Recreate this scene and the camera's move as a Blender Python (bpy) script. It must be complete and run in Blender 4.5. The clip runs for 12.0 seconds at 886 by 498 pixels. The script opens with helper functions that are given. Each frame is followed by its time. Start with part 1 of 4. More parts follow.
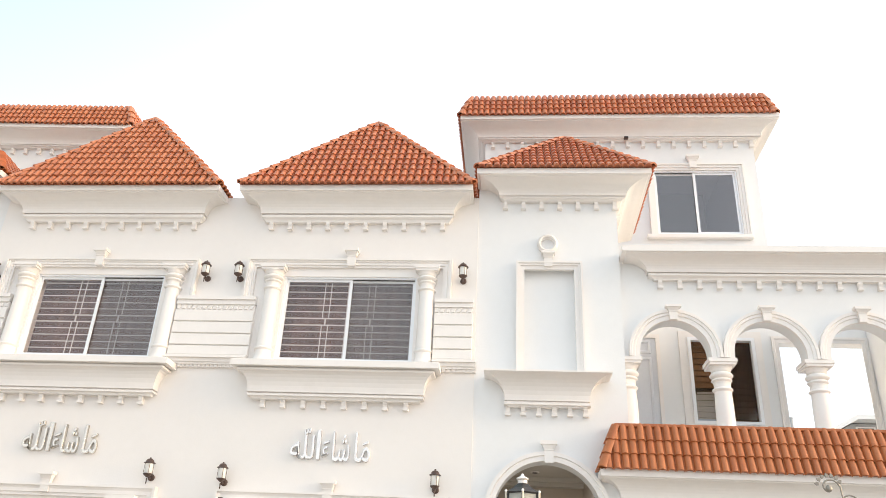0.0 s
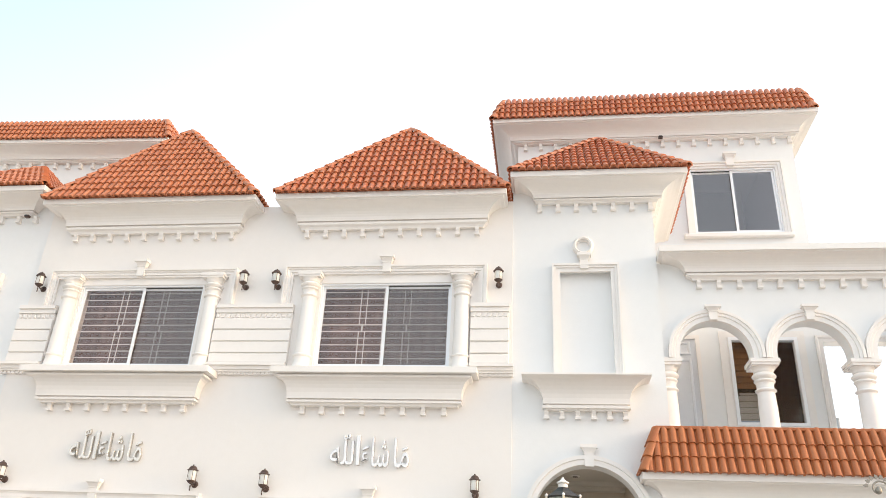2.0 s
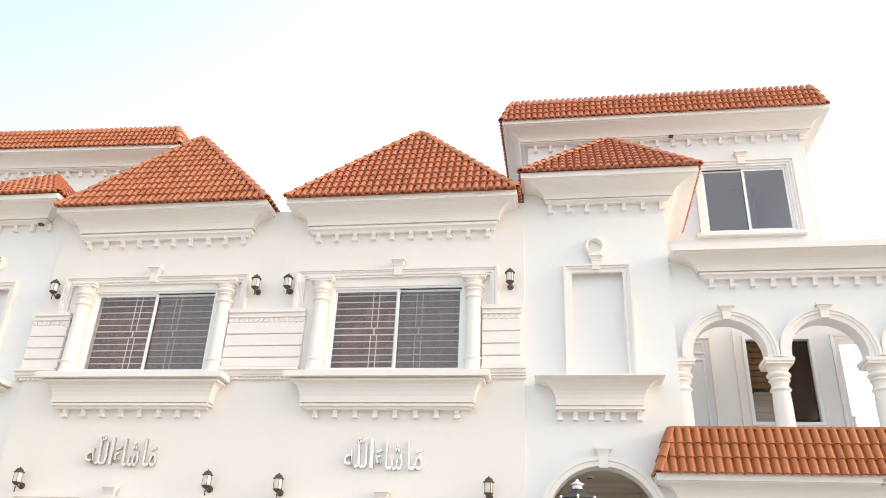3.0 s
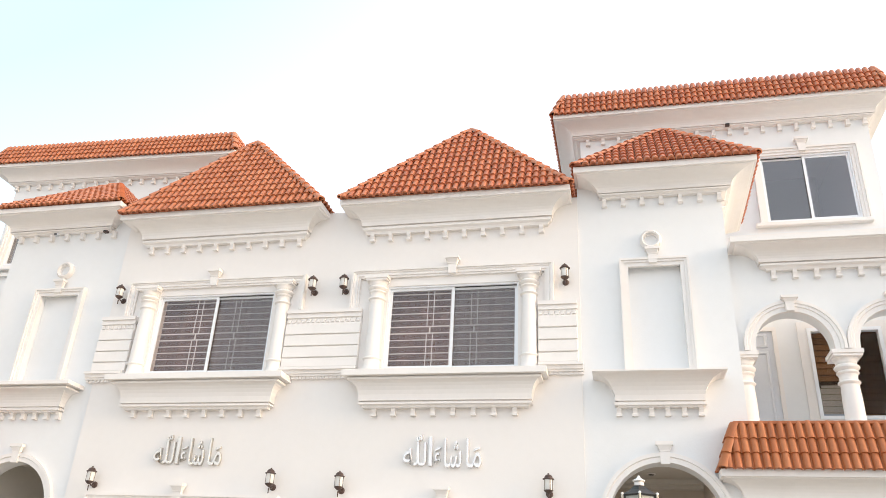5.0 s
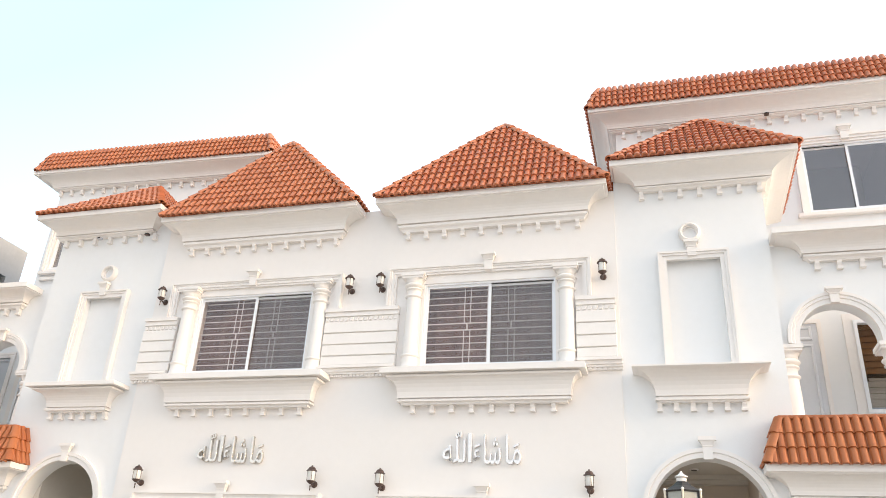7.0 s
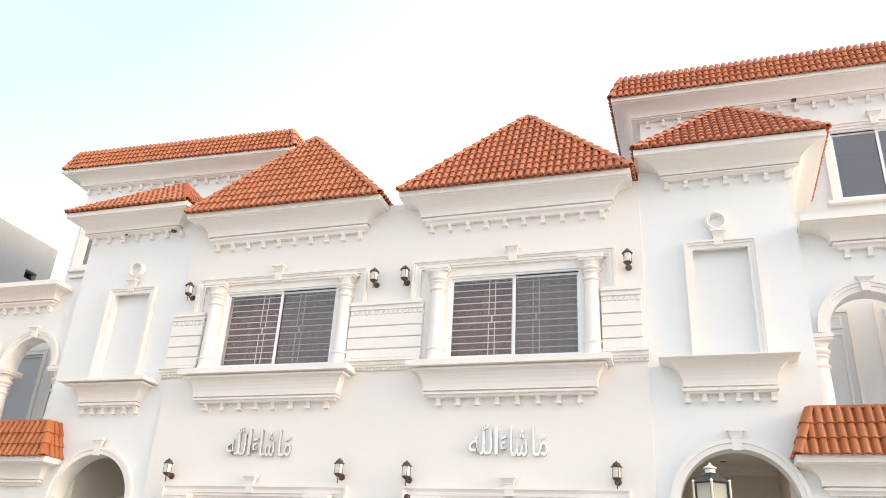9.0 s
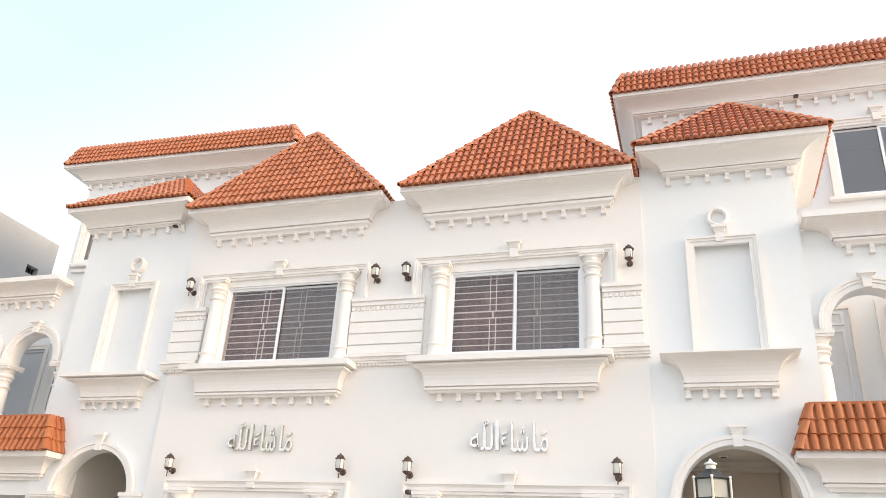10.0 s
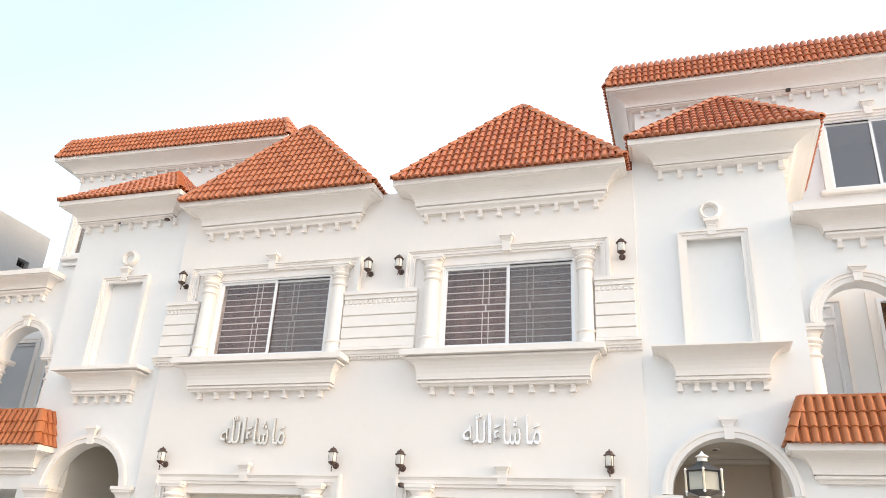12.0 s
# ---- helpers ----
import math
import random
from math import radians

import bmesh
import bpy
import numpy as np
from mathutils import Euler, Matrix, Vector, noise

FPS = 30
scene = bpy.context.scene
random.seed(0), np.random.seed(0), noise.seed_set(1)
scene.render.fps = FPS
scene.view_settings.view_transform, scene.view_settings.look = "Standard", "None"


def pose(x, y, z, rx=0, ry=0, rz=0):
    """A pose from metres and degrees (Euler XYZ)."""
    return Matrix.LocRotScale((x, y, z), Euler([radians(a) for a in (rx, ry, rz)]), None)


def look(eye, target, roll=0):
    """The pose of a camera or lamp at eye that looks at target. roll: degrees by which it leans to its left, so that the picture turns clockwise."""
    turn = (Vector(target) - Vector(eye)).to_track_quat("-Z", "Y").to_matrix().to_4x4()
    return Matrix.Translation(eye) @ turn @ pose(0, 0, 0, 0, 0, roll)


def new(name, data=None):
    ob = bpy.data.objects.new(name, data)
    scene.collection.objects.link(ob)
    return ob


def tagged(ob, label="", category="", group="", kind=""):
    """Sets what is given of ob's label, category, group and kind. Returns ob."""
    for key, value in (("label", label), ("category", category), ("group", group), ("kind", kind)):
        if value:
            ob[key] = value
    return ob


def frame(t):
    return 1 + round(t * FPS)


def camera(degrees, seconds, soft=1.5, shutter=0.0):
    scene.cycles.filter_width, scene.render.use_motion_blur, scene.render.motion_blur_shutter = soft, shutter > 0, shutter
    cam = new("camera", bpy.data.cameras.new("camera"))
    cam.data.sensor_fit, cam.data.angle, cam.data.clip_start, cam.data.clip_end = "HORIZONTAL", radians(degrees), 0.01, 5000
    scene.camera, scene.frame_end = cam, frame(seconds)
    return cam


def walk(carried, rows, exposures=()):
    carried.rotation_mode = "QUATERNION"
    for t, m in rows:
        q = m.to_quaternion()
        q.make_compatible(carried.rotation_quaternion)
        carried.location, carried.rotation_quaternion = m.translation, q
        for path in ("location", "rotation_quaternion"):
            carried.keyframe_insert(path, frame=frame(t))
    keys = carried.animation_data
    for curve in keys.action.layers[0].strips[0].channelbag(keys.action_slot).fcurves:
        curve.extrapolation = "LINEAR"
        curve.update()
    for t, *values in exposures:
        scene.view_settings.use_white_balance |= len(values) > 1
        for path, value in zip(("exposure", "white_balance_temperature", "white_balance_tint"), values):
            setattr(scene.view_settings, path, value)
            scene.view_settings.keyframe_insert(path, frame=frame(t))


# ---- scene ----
LENS = 59.04
cam = camera(LENS, 12.0, soft=0.65)
PATH = [
    (0.0, pose(4.189, -10.124, 1.600, 115.810, -2.589, 4.510)),
    (0.5, pose(4.189, -10.126, 1.599, 116.036, -2.401, 5.459)),
    (1.0, pose(4.189, -10.124, 1.600, 115.928, -2.396, 5.920)),
    (1.5, pose(4.189, -10.126, 1.599, 115.941, -2.433, 6.356)),
    (2.0, pose(4.189, -10.127, 1.598, 116.017, -2.630, 7.324)),
    (2.5, pose(4.189, -10.128, 1.598, 116.209, -2.546, 7.888)),
    (4.5, pose(4.189, -10.129, 1.597, 115.708, -2.299, 11.055)),
    (5.0, pose(4.188, -10.132, 1.596, 115.793, -2.766, 12.508)),
    (5.5, pose(4.188, -10.135, 1.595, 115.713, -2.915, 13.750)),
    (6.0, pose(4.189, -10.127, 1.599, 115.253, -2.834, 14.626)),
    (6.5, pose(4.190, -10.121, 1.602, 115.057, -2.856, 15.133)),
    (7.0, pose(4.189, -10.126, 1.599, 115.417, -2.983, 15.331)),
    (9.0, pose(4.190, -10.119, 1.602, 114.783, -3.056, 17.243)),
    (9.5, pose(4.191, -10.112, 1.606, 114.361, -3.137, 17.284)),
    (10.0, pose(4.190, -10.118, 1.603, 114.463, -3.182, 17.285)),
    (10.5, pose(4.189, -10.122, 1.601, 114.768, -2.809, 17.311)),
    (11.0, pose(4.190, -10.118, 1.603, 114.434, -2.574, 16.935)),
    (11.5, pose(4.191, -10.110, 1.606, 114.049, -2.649, 17.027)),
    (12.0, pose(4.191, -10.115, 1.605, 114.005, -2.986, 16.808)),
]
walk(cam, PATH, exposures=[(0.0, 0.20, 6455, 11), (2.6, 0.20, 6455, 11), (4.6, 0.20, 6380, 12), (12.0, 0.20, 6380, 12)])

# ---- sky and sun: hazy late afternoon, soft warm sun from beyond the arcade end ----
SUN_EL, SUN_AZ = radians(16), radians(96)      # azimuth clockwise from +y
world = bpy.data.worlds.new("hazy_sky")
scene.world = world
world.use_nodes = True
wn, wl = world.node_tree.nodes, world.node_tree.links
sky = wn.new("ShaderNodeTexSky")
sky.sky_type = "NISHITA"
sky.sun_disc = False
sky.sun_elevation, sky.sun_rotation = SUN_EL, SUN_AZ
sky.air_density, sky.dust_density, sky.ozone_density = 1.0, 6.0, 1.5
# thin bluish haze away from the sun, milky white haze towards it and low down
where, lean, ramp, milk, haze = (wn.new("ShaderNode" + k) for k in ("TexCoord", "VectorMath", "MapRange", "Mix", "Mix"))
lean.operation = "DOT_PRODUCT"
lean.inputs[1].default_value = (0.9, 0.0, -1.3)
ramp.inputs["From Min"].default_value, ramp.inputs["From Max"].default_value = -1.27, -0.95
milk.data_type = haze.data_type = "RGBA"
milk.inputs[6].default_value, milk.inputs[7].default_value = (7.2, 9.7, 10.2, 1), (11.3, 11.6, 11.8, 1)
haze.inputs[0].default_value = 0.5
wl.new(where.outputs["Generated"], lean.inputs[0])
wl.new(lean.outputs["Value"], ramp.inputs["Value"])
wl.new(ramp.outputs[0], milk.inputs[0])
wl.new(milk.outputs[2], haze.inputs[7])
wl.new(sky.outputs[0], haze.inputs[6])
wl.new(haze.outputs[2], wn["Background"].inputs[0])
wn["Background"].inputs[1].default_value = 0.178

sun = new("sun", bpy.data.lights.new("sun", "SUN"))
sun.data.energy, sun.data.angle, sun.data.color = 2.1, radians(24), (1.0, 0.74, 0.45)
to_sun = Vector((math.sin(SUN_AZ) * math.cos(SUN_EL), math.cos(SUN_AZ) * math.cos(SUN_EL), math.sin(SUN_EL)))
sun.matrix_world = look(to_sun * 30, (0, 0, 0))


# ---- materials ----
def material(name, base, rough=0.6, metal=0.0, vary=0.06, scale=4.0, bump=0.0, bump_scale=60.0, per_object=0.0, spots=None, other=None):
    """Principled surface with tone variation at two scales, optional fine relief, and a tone that differs from piece to piece."""
    m = bpy.data.materials.new(name)
    m.use_nodes = True
    n, l = m.node_tree.nodes, m.node_tree.links
    p = n["Principled BSDF"]
    p.inputs["Roughness"].default_value, p.inputs["Metallic"].default_value = rough, metal
    co = n.new("ShaderNodeTexCoord")
    big, fine = n.new("ShaderNodeTexNoise"), n.new("ShaderNodeTexNoise")
    big.inputs["Scale"].default_value, big.inputs["Detail"].default_value = scale * 0.25, 5
    fine.inputs["Scale"].default_value, fine.inputs["Detail"].default_value = scale * 6, 6
    for t in (big, fine):
        l.new(co.outputs["Object"], t.inputs["Vector"])
    add = n.new("ShaderNodeMath")
    add.operation = "ADD"
    l.new(big.outputs["Fac"], add.inputs[0])
    l.new(fine.outputs["Fac"], add.inputs[1])
    ramp = n.new("ShaderNodeMapRange")
    ramp.inputs["From Min"].default_value, ramp.inputs["From Max"].default_value = 0.6, 1.4
    ramp.inputs["To Min"].default_value, ramp.inputs["To Max"].default_value = 1 - vary, 1 + vary
    l.new(add.outputs[0], ramp.inputs["Value"])
    value = ramp.outputs[0]
    if per_object:
        info = n.new("ShaderNodeObjectInfo")
        r2 = n.new("ShaderNodeMapRange")
        r2.inputs["To Min"].default_value, r2.inputs["To Max"].default_value = 1 - per_object, 1 + per_object
        l.new(info.outputs["Random"], r2.inputs["Value"])
        mul = n.new("ShaderNodeMath")
        mul.operation = "MULTIPLY"
        l.new(value, mul.inputs[0])
        l.new(r2.outputs[0], mul.inputs[1])
        value = mul.outputs[0]
    col = n.new("ShaderNodeVectorMath")
    col.operation = "SCALE"
    col.inputs[0].default_value = base
    l.new(value, col.inputs["Scale"])
    out = col.outputs[0]
    if other:
        pick, share = n.new("ShaderNodeObjectInfo"), n.new("ShaderNodeMath")
        share.operation = "PINGPONG"
        share.inputs[1].default_value = 0.13
        l.new(pick.outputs["Random"], share.inputs[0])
        deep = n.new("ShaderNodeMapRange")
        deep.inputs["From Max"].default_value = 0.13
        l.new(share.outputs[0], deep.inputs["Value"])
        blend = n.new("ShaderNodeMix")
        blend.data_type = "RGBA"
        blend.inputs[7].default_value = (*other, 1)
        l.new(deep.outputs[0], blend.inputs[0])
        l.new(out, blend.inputs[6])
        out = blend.outputs[2]
    if spots:
        tint, amount, size = spots
        sn = n.new("ShaderNodeTexNoise")
        sn.inputs["Scale"].default_value, sn.inputs["Detail"].default_value, sn.inputs["Roughness"].default_value = size, 8, 0.7
        l.new(co.outputs["Object"], sn.inputs["Vector"])
        sr = n.new("ShaderNodeMapRange")
        sr.inputs["From Min"].default_value, sr.inputs["From Max"].default_value = 0.5, 0.75
        sr.inputs["To Max"].default_value = amount
        l.new(sn.outputs["Fac"], sr.inputs["Value"])
        mx = n.new("ShaderNodeMix")
        mx.data_type = "RGBA"
        mx.inputs[7].default_value = (*tint, 1)
        l.new(sr.outputs[0], mx.inputs[0])
        l.new(out, mx.inputs[6])
        out = mx.outputs[2]
    l.new(out, p.inputs["Base Color"])
    if bump:
        bn, bp = n.new("ShaderNodeTexNoise"), n.new("ShaderNodeBump")
        bn.inputs["Scale"].default_value, bn.inputs["Detail"].default_value = bump_scale, 6
        bp.inputs["Strength"].default_value, bp.inputs["Distance"].default_value = bump, 0.004
        l.new(co.outputs["Object"], bn.inputs["Vector"])
        l.new(bn.outputs["Fac"], bp.inputs["Height"])
        l.new(bp.outputs["Normal"], p.inputs["Normal"])
    return m


def glass(name, tint, gloss_rough=0.02, facing=0.07):
    m = bpy.data.materials.new(name)
    m.use_nodes = True
    n, l = m.node_tree.nodes, m.node_tree.links
    n.remove(n["Principled BSDF"])
    tr, gl, mix, lw = n.new("ShaderNodeBsdfTransparent"), n.new("ShaderNodeBsdfGlossy"), n.new("ShaderNodeMixShader"), n.new("ShaderNodeLayerWeight")
    tr.inputs[0].default_value = (*tint, 1)
    gl.inputs["Roughness"].default_value = gloss_rough
    lw.inputs[0].default_value = 0.5
    pw, ma = n.new("ShaderNodeMath"), n.new("ShaderNodeMath")
    pw.operation, ma.operation = "POWER", "MULTIPLY_ADD"
    pw.inputs[1].default_value = 5
    ma.inputs[1].default_value, ma.inputs[2].default_value = 1 - facing, facing
    l.new(lw.outputs["Facing"], pw.inputs[0])
    l.new(pw.outputs[0], ma.inputs[0])
    l.new(ma.outputs[0], mix.inputs[0])
    l.new(tr.outputs[0], mix.inputs[1])
    l.new(gl.outputs[0], mix.inputs[2])
    l.new(mix.outputs[0], n["Material Output"].inputs[0])
    return m


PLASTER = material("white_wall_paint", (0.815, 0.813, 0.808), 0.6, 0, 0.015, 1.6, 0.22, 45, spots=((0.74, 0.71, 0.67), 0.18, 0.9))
# the bay walls take a slightly warmer tone than PLASTER
CREAMWALL = material("cream_white_wall", (0.84, 0.80, 0.765), 0.6, 0, 0.015, 1.6, 0.22, 45, spots=((0.76, 0.71, 0.66), 0.2, 0.9))
STUCCO = material("moulding_paint", (0.845, 0.804, 0.768), 0.5, 0, 0.02, 3, 0.12, 60, spots=((0.72, 0.67, 0.60), 0.2, 2.5))
TILE = material("terracotta", (0.46, 0.132, 0.058), 0.42, 0, 0.12, 14, 0.35, 90, per_object=0.12, spots=((0.36, 0.10, 0.055), 0.35, 9), other=(0.53, 0.178, 0.076))
TILE_ORANGE = material("orange_terracotta", (0.43, 0.132, 0.052), 0.44, 0, 0.13, 14, 0.35, 90, per_object=0.13, spots=((0.38, 0.115, 0.055), 0.35, 9), other=(0.52, 0.185, 0.08))
TILE_PORCH = material("brown_terracotta", (0.405, 0.121, 0.037), 0.46, 0, 0.13, 14, 0.35, 90, per_object=0.13, spots=((0.35, 0.10, 0.037), 0.35, 9), other=(0.47, 0.16, 0.055))
# hip tiles: the brightness of sky-lit hips is put into a lighter clay
CAP = material("lit_terracotta", (0.54, 0.20, 0.098), 0.5, 0, 0.14, 14, 0.3, 90, per_object=0.12, spots=((0.40, 0.13, 0.07), 0.35, 9))
DECK = material("clay_bedding", (0.44, 0.15, 0.075), 0.9, 0, 0.2, 8, 0.3, 40)
ALU = material("white_aluminium", (0.86, 0.87, 0.89), 0.32, 0, 0.015, 5)
IRON_W = material("pale_grille_paint", (0.90, 0.885, 0.87), 0.45, 0, 0.04, 20)
BRONZE = material("brown_bronze", (0.10, 0.066, 0.055), 0.4, 0.4, 0.3, 30, 0.2, 80)
FROST = material("frosted_lamp_glass", (0.82, 0.80, 0.76), 0.25, 0, 0.03, 30)
CHROME = material("pale_lettering", (0.82, 0.81, 0.80), 0.22, 0.45, 0.06, 30)
GLASS_DARK = glass("tinted_window_glass", (0.93, 0.89, 0.87), 0.02, 0.07)
GLASS_SMOKED = glass("smoked_window_glass", (0.58, 0.47, 0.42), 0.02, 0.012)
GLASS_AMBER = glass("brown_tinted_window_glass", (0.95, 0.87, 0.77), 0.02, 0.03)
GLASS_PALE = glass("grey_blue_window_glass", (0.755, 0.75, 0.775), 0.02, 0.13)
GLASS_CLEAR = material("lantern_glass", (0.70, 0.70, 0.62), 0.15, 0, 0.05, 20)
GLASS_CLEAR.node_tree.nodes["Principled BSDF"].inputs["Alpha"].default_value = 0.5
SILVER = material("silver_lettering", (0.70, 0.655, 0.59), 0.22, 0.85, 0.10, 30)
CURTAIN = material("brown_curtain", (0.19, 0.105, 0.085), 0.9, 0, 0.35, 10, 0.2, 40, spots=((0.40, 0.29, 0.24), 0.7, 5))
SCREEN = material("insect_screen", (0.16, 0.165, 0.165), 0.8, 0, 0.05, 6)
SCREEN.node_tree.nodes["Principled BSDF"].inputs["Alpha"].default_value = 0.22
ROOMWALL = material("room_paint", (0.45, 0.42, 0.39), 0.8, 0, 0.05, 2)
# WOOD and GREYSLAT colour the reflections modelled as slats in the balcony window
WOOD = material("reflected_slat_wood", (0.19, 0.105, 0.05), 0.5, 0, 0.25, 12, 0.2, 60, per_object=0.12)
GREYSLAT = material("grey_reflection", (0.36, 0.43, 0.55), 0.5, 0, 0.06, 8)
DOORWHITE = material("pale_door_paint", (0.72, 0.735, 0.77), 0.45, 0, 0.03, 4)
DOORPAINT = material("grey_white_door_paint", (0.56, 0.58, 0.61), 0.45, 0, 0.03, 4)
CEMENT = material("grey_cement_render", (0.42, 0.42, 0.42), 0.85, 0, 0.06, 2, 0.3, 30, spots=((0.33, 0.33, 0.33), 0.4, 1.2))
BLACK = material("black_paint", (0.03, 0.026, 0.024), 0.4, 0.2, 0.2, 20)
VESTIBULE = material("beige_entrance_paint", (0.57, 0.49, 0.41), 0.7, 0, 0.03, 2, 0.15, 40)
# paler tone for the second entrance's walls and both entrance ceilings
PALEPORCH = material("pale_entrance", (0.62, 0.58, 0.52), 0.7, 0, 0.03, 2, 0.15, 40, spots=((0.54, 0.50, 0.44), 0.3, 1.2))
CREAM = material("cream_post_paint", (0.66, 0.59, 0.47), 0.4, 0, 0.06, 25)
IRON = material("weathered_iron", (0.30, 0.27, 0.23), 0.5, 0.5, 0.2, 40, 0.3, 90)
PAVING = material("beige_paving", (0.435, 0.405, 0.37), 0.8, 0, 0.15, 1.2, 0.4, 12, spots=((0.405, 0.375, 0.34), 0.5, 0.4))
GATE = material("garage_door_paint", (0.62, 0.58, 0.52), 0.45, 0, 0.05, 3)

# ---- building helpers ----
SIDE = [1]          # 1 builds the house as planned, -1 its mirror image about x = 0
WORLD_OF = {}


def finish(bm, name, mat, smooth=False):
    if SIDE[0] < 0:
        for v in bm.verts:
            v.co.x = -v.co.x
        bmesh.ops.reverse_faces(bm, faces=bm.faces[:])
    me = bpy.data.meshes.new(name)
    bm.to_mesh(me)
    bm.free()
    me.materials.append(mat)
    if smooth:
        for f in me.polygons:
            f.use_smooth = True
        me.set_sharp_from_angle(angle=radians(38))
    return me


def adopt(ob, parent, m=None):
    m = m or Matrix.Identity(4)
    WORLD_OF[ob] = m
    ob.parent = parent
    if parent:
        ob.matrix_parent_inverse = WORLD_OF[parent].inverted()
    ob.matrix_basis = m
    return ob


def part(name, bm, mat, parent, label="", smooth=False):
    ob = adopt(new(name, finish(bm, name, mat, smooth)), parent)
    return tagged(ob, label) if label else ob


def piece(name, mesh, m, parent):
    return adopt(new(name, mesh), parent, m)


def mirrored(m):
    """The same place in the mirrored house, for a mesh that is itself symmetric about its own x = 0."""
    if SIDE[0] > 0:
        return m
    f = Matrix.Diagonal((-1, 1, 1, 1))
    return f @ m @ f


def thing(name, x, y, z, label, category, group=""):
    ob = new(name)
    ob.empty_display_size = 0.2
    adopt(ob, None, Matrix.Translation((x, y, z)))
    return tagged(ob, label, category, group)


def quad(bm, *pts):
    return bm.faces.new([bm.verts.new(p) for p in pts])


def add_box(bm, x0, x1, y0, y1, z0, z1):
    v = [bm.verts.new((x, y, z)) for x in (x0, x1) for y in (y0, y1) for z in (z0, z1)]
    for f in ((0, 1, 3, 2), (4, 6, 7, 5), (0, 4, 5, 1), (2, 3, 7, 6), (0, 2, 6, 4), (1, 5, 7, 3)):
        bm.faces.new([v[i] for i in f])


def boxes(*bs):
    bm = bmesh.new()
    for b in bs:
        add_box(bm, *b)
    return bm


def soft_box(x0, x1, y0, y1, z0, z1, r=0.006):
    bm = boxes((x0, x1, y0, y1, z0, z1))
    bmesh.ops.bevel(bm, geom=bm.edges[:], offset=r, segments=1, affect="EDGES")
    return bm


def tidy(bm):
    bmesh.ops.remove_doubles(bm, verts=bm.verts[:], dist=0.0004)
    bmesh.ops.recalc_face_normals(bm, faces=bm.faces[:])
    return bm


def wall_sheet(x0, x1, z0, z1, y0, y1, holes):
    """A wall x0..x1, front face at y0, back at y1. A hole is (xa, xb, z_low, z_high, arch): with an arch, z_high is its springing
    line and the arch is a half circle over it."""
    def top(h, x):
        if not h[4]:
            return h[3]
        r, c = (h[1] - h[0]) / 2, (h[0] + h[1]) / 2
        return h[3] + math.sqrt(max(r * r - (x - c) ** 2, 0))
    cuts = {x0, x1}
    for h in holes:
        cuts |= {h[0], h[1]}
        if h[4]:
            r, c = (h[1] - h[0]) / 2, (h[0] + h[1]) / 2
            cuts |= {c - r * math.cos(math.pi * i / 32) for i in range(33)}
    xs = sorted(cuts)
    xs = [x for i, x in enumerate(xs) if i == 0 or x - xs[i - 1] > 1e-5]
    bm = bmesh.new()
    for a, b in zip(xs, xs[1:]):
        mid = (a + b) / 2
        here = sorted((h for h in holes if h[0] < mid < h[1]), key=lambda h: h[2])
        lo = (z0, z0)
        for h in here + [None]:
            hi = (z1, z1) if h is None else (h[2], h[2])
            if hi[0] - lo[0] > 1e-5 or hi[1] - lo[1] > 1e-5:
                quad(bm, (a, y0, lo[0]), (b, y0, lo[1]), (b, y0, hi[1]), (a, y0, hi[0]))
                quad(bm, (b, y1, lo[1]), (a, y1, lo[0]), (a, y1, hi[0]), (b, y1, hi[1]))
            if h:
                t = (top(h, a), top(h, b))
                quad(bm, (a, y0, t[0]), (b, y0, t[1]), (b, y1, t[1]), (a, y1, t[0]))
                if h[2] > z0:
                    quad(bm, (a, y1, h[2]), (b, y1, h[2]), (b, y0, h[2]), (a, y0, h[2]))
                lo = t
    for h in holes:
        zt = h[3]
        quad(bm, (h[0], y0, h[2]), (h[0], y0, zt), (h[0], y1, zt), (h[0], y1, h[2]))
        quad(bm, (h[1], y1, h[2]), (h[1], y1, zt), (h[1], y0, zt), (h[1], y0, h[2]))
    quad(bm, (x0, y0, z1), (x1, y0, z1), (x1, y1, z1), (x0, y1, z1))
    quad(bm, (x0, y1, z0), (x0, y0, z0), (x0, y0, z1), (x0, y1, z1))
    quad(bm, (x1, y0, z0), (x1, y1, z0), (x1, y1, z1), (x1, y0, z1))
    return bm


def cornice(x0, x1, yw, profile, back_left=None, back_right=None, end=1.0, start=1.0):
    """Mitred moulding on a wall whose face is at yw: the profile is (out, z) from the bottom up; the ends return to the wall, or further back;
    start and end scale how far the two ends swing out."""
    bl = yw if back_left is None else back_left
    br = yw if back_right is None else back_right
    bm = bmesh.new()
    rows = [[bm.verts.new(p) for p in ((x0 - o * start, bl, z), (x0 - o * start, yw - o, z), (x1 + o * end, yw - o, z), (x1 + o * end, br, z))] for o, z in profile]
    for a, b in zip(rows, rows[1:]):
        for i in range(3):
            bm.faces.new((a[i], a[i + 1], b[i + 1], b[i]))
    bm.faces.new(rows[-1])
    bm.faces.new(rows[0][::-1])
    return bm


def cove(o0, z0, o1, z1, n=8):
    """Points of a hollow quarter curve that rises from (o0, z0) and swings out to (o1, z1)."""
    return [(o0 + (o1 - o0) * (1 - math.cos(a)), z0 + (z1 - z0) * math.sin(a)) for a in (math.pi / 2 * i / n for i in range(n + 1))]


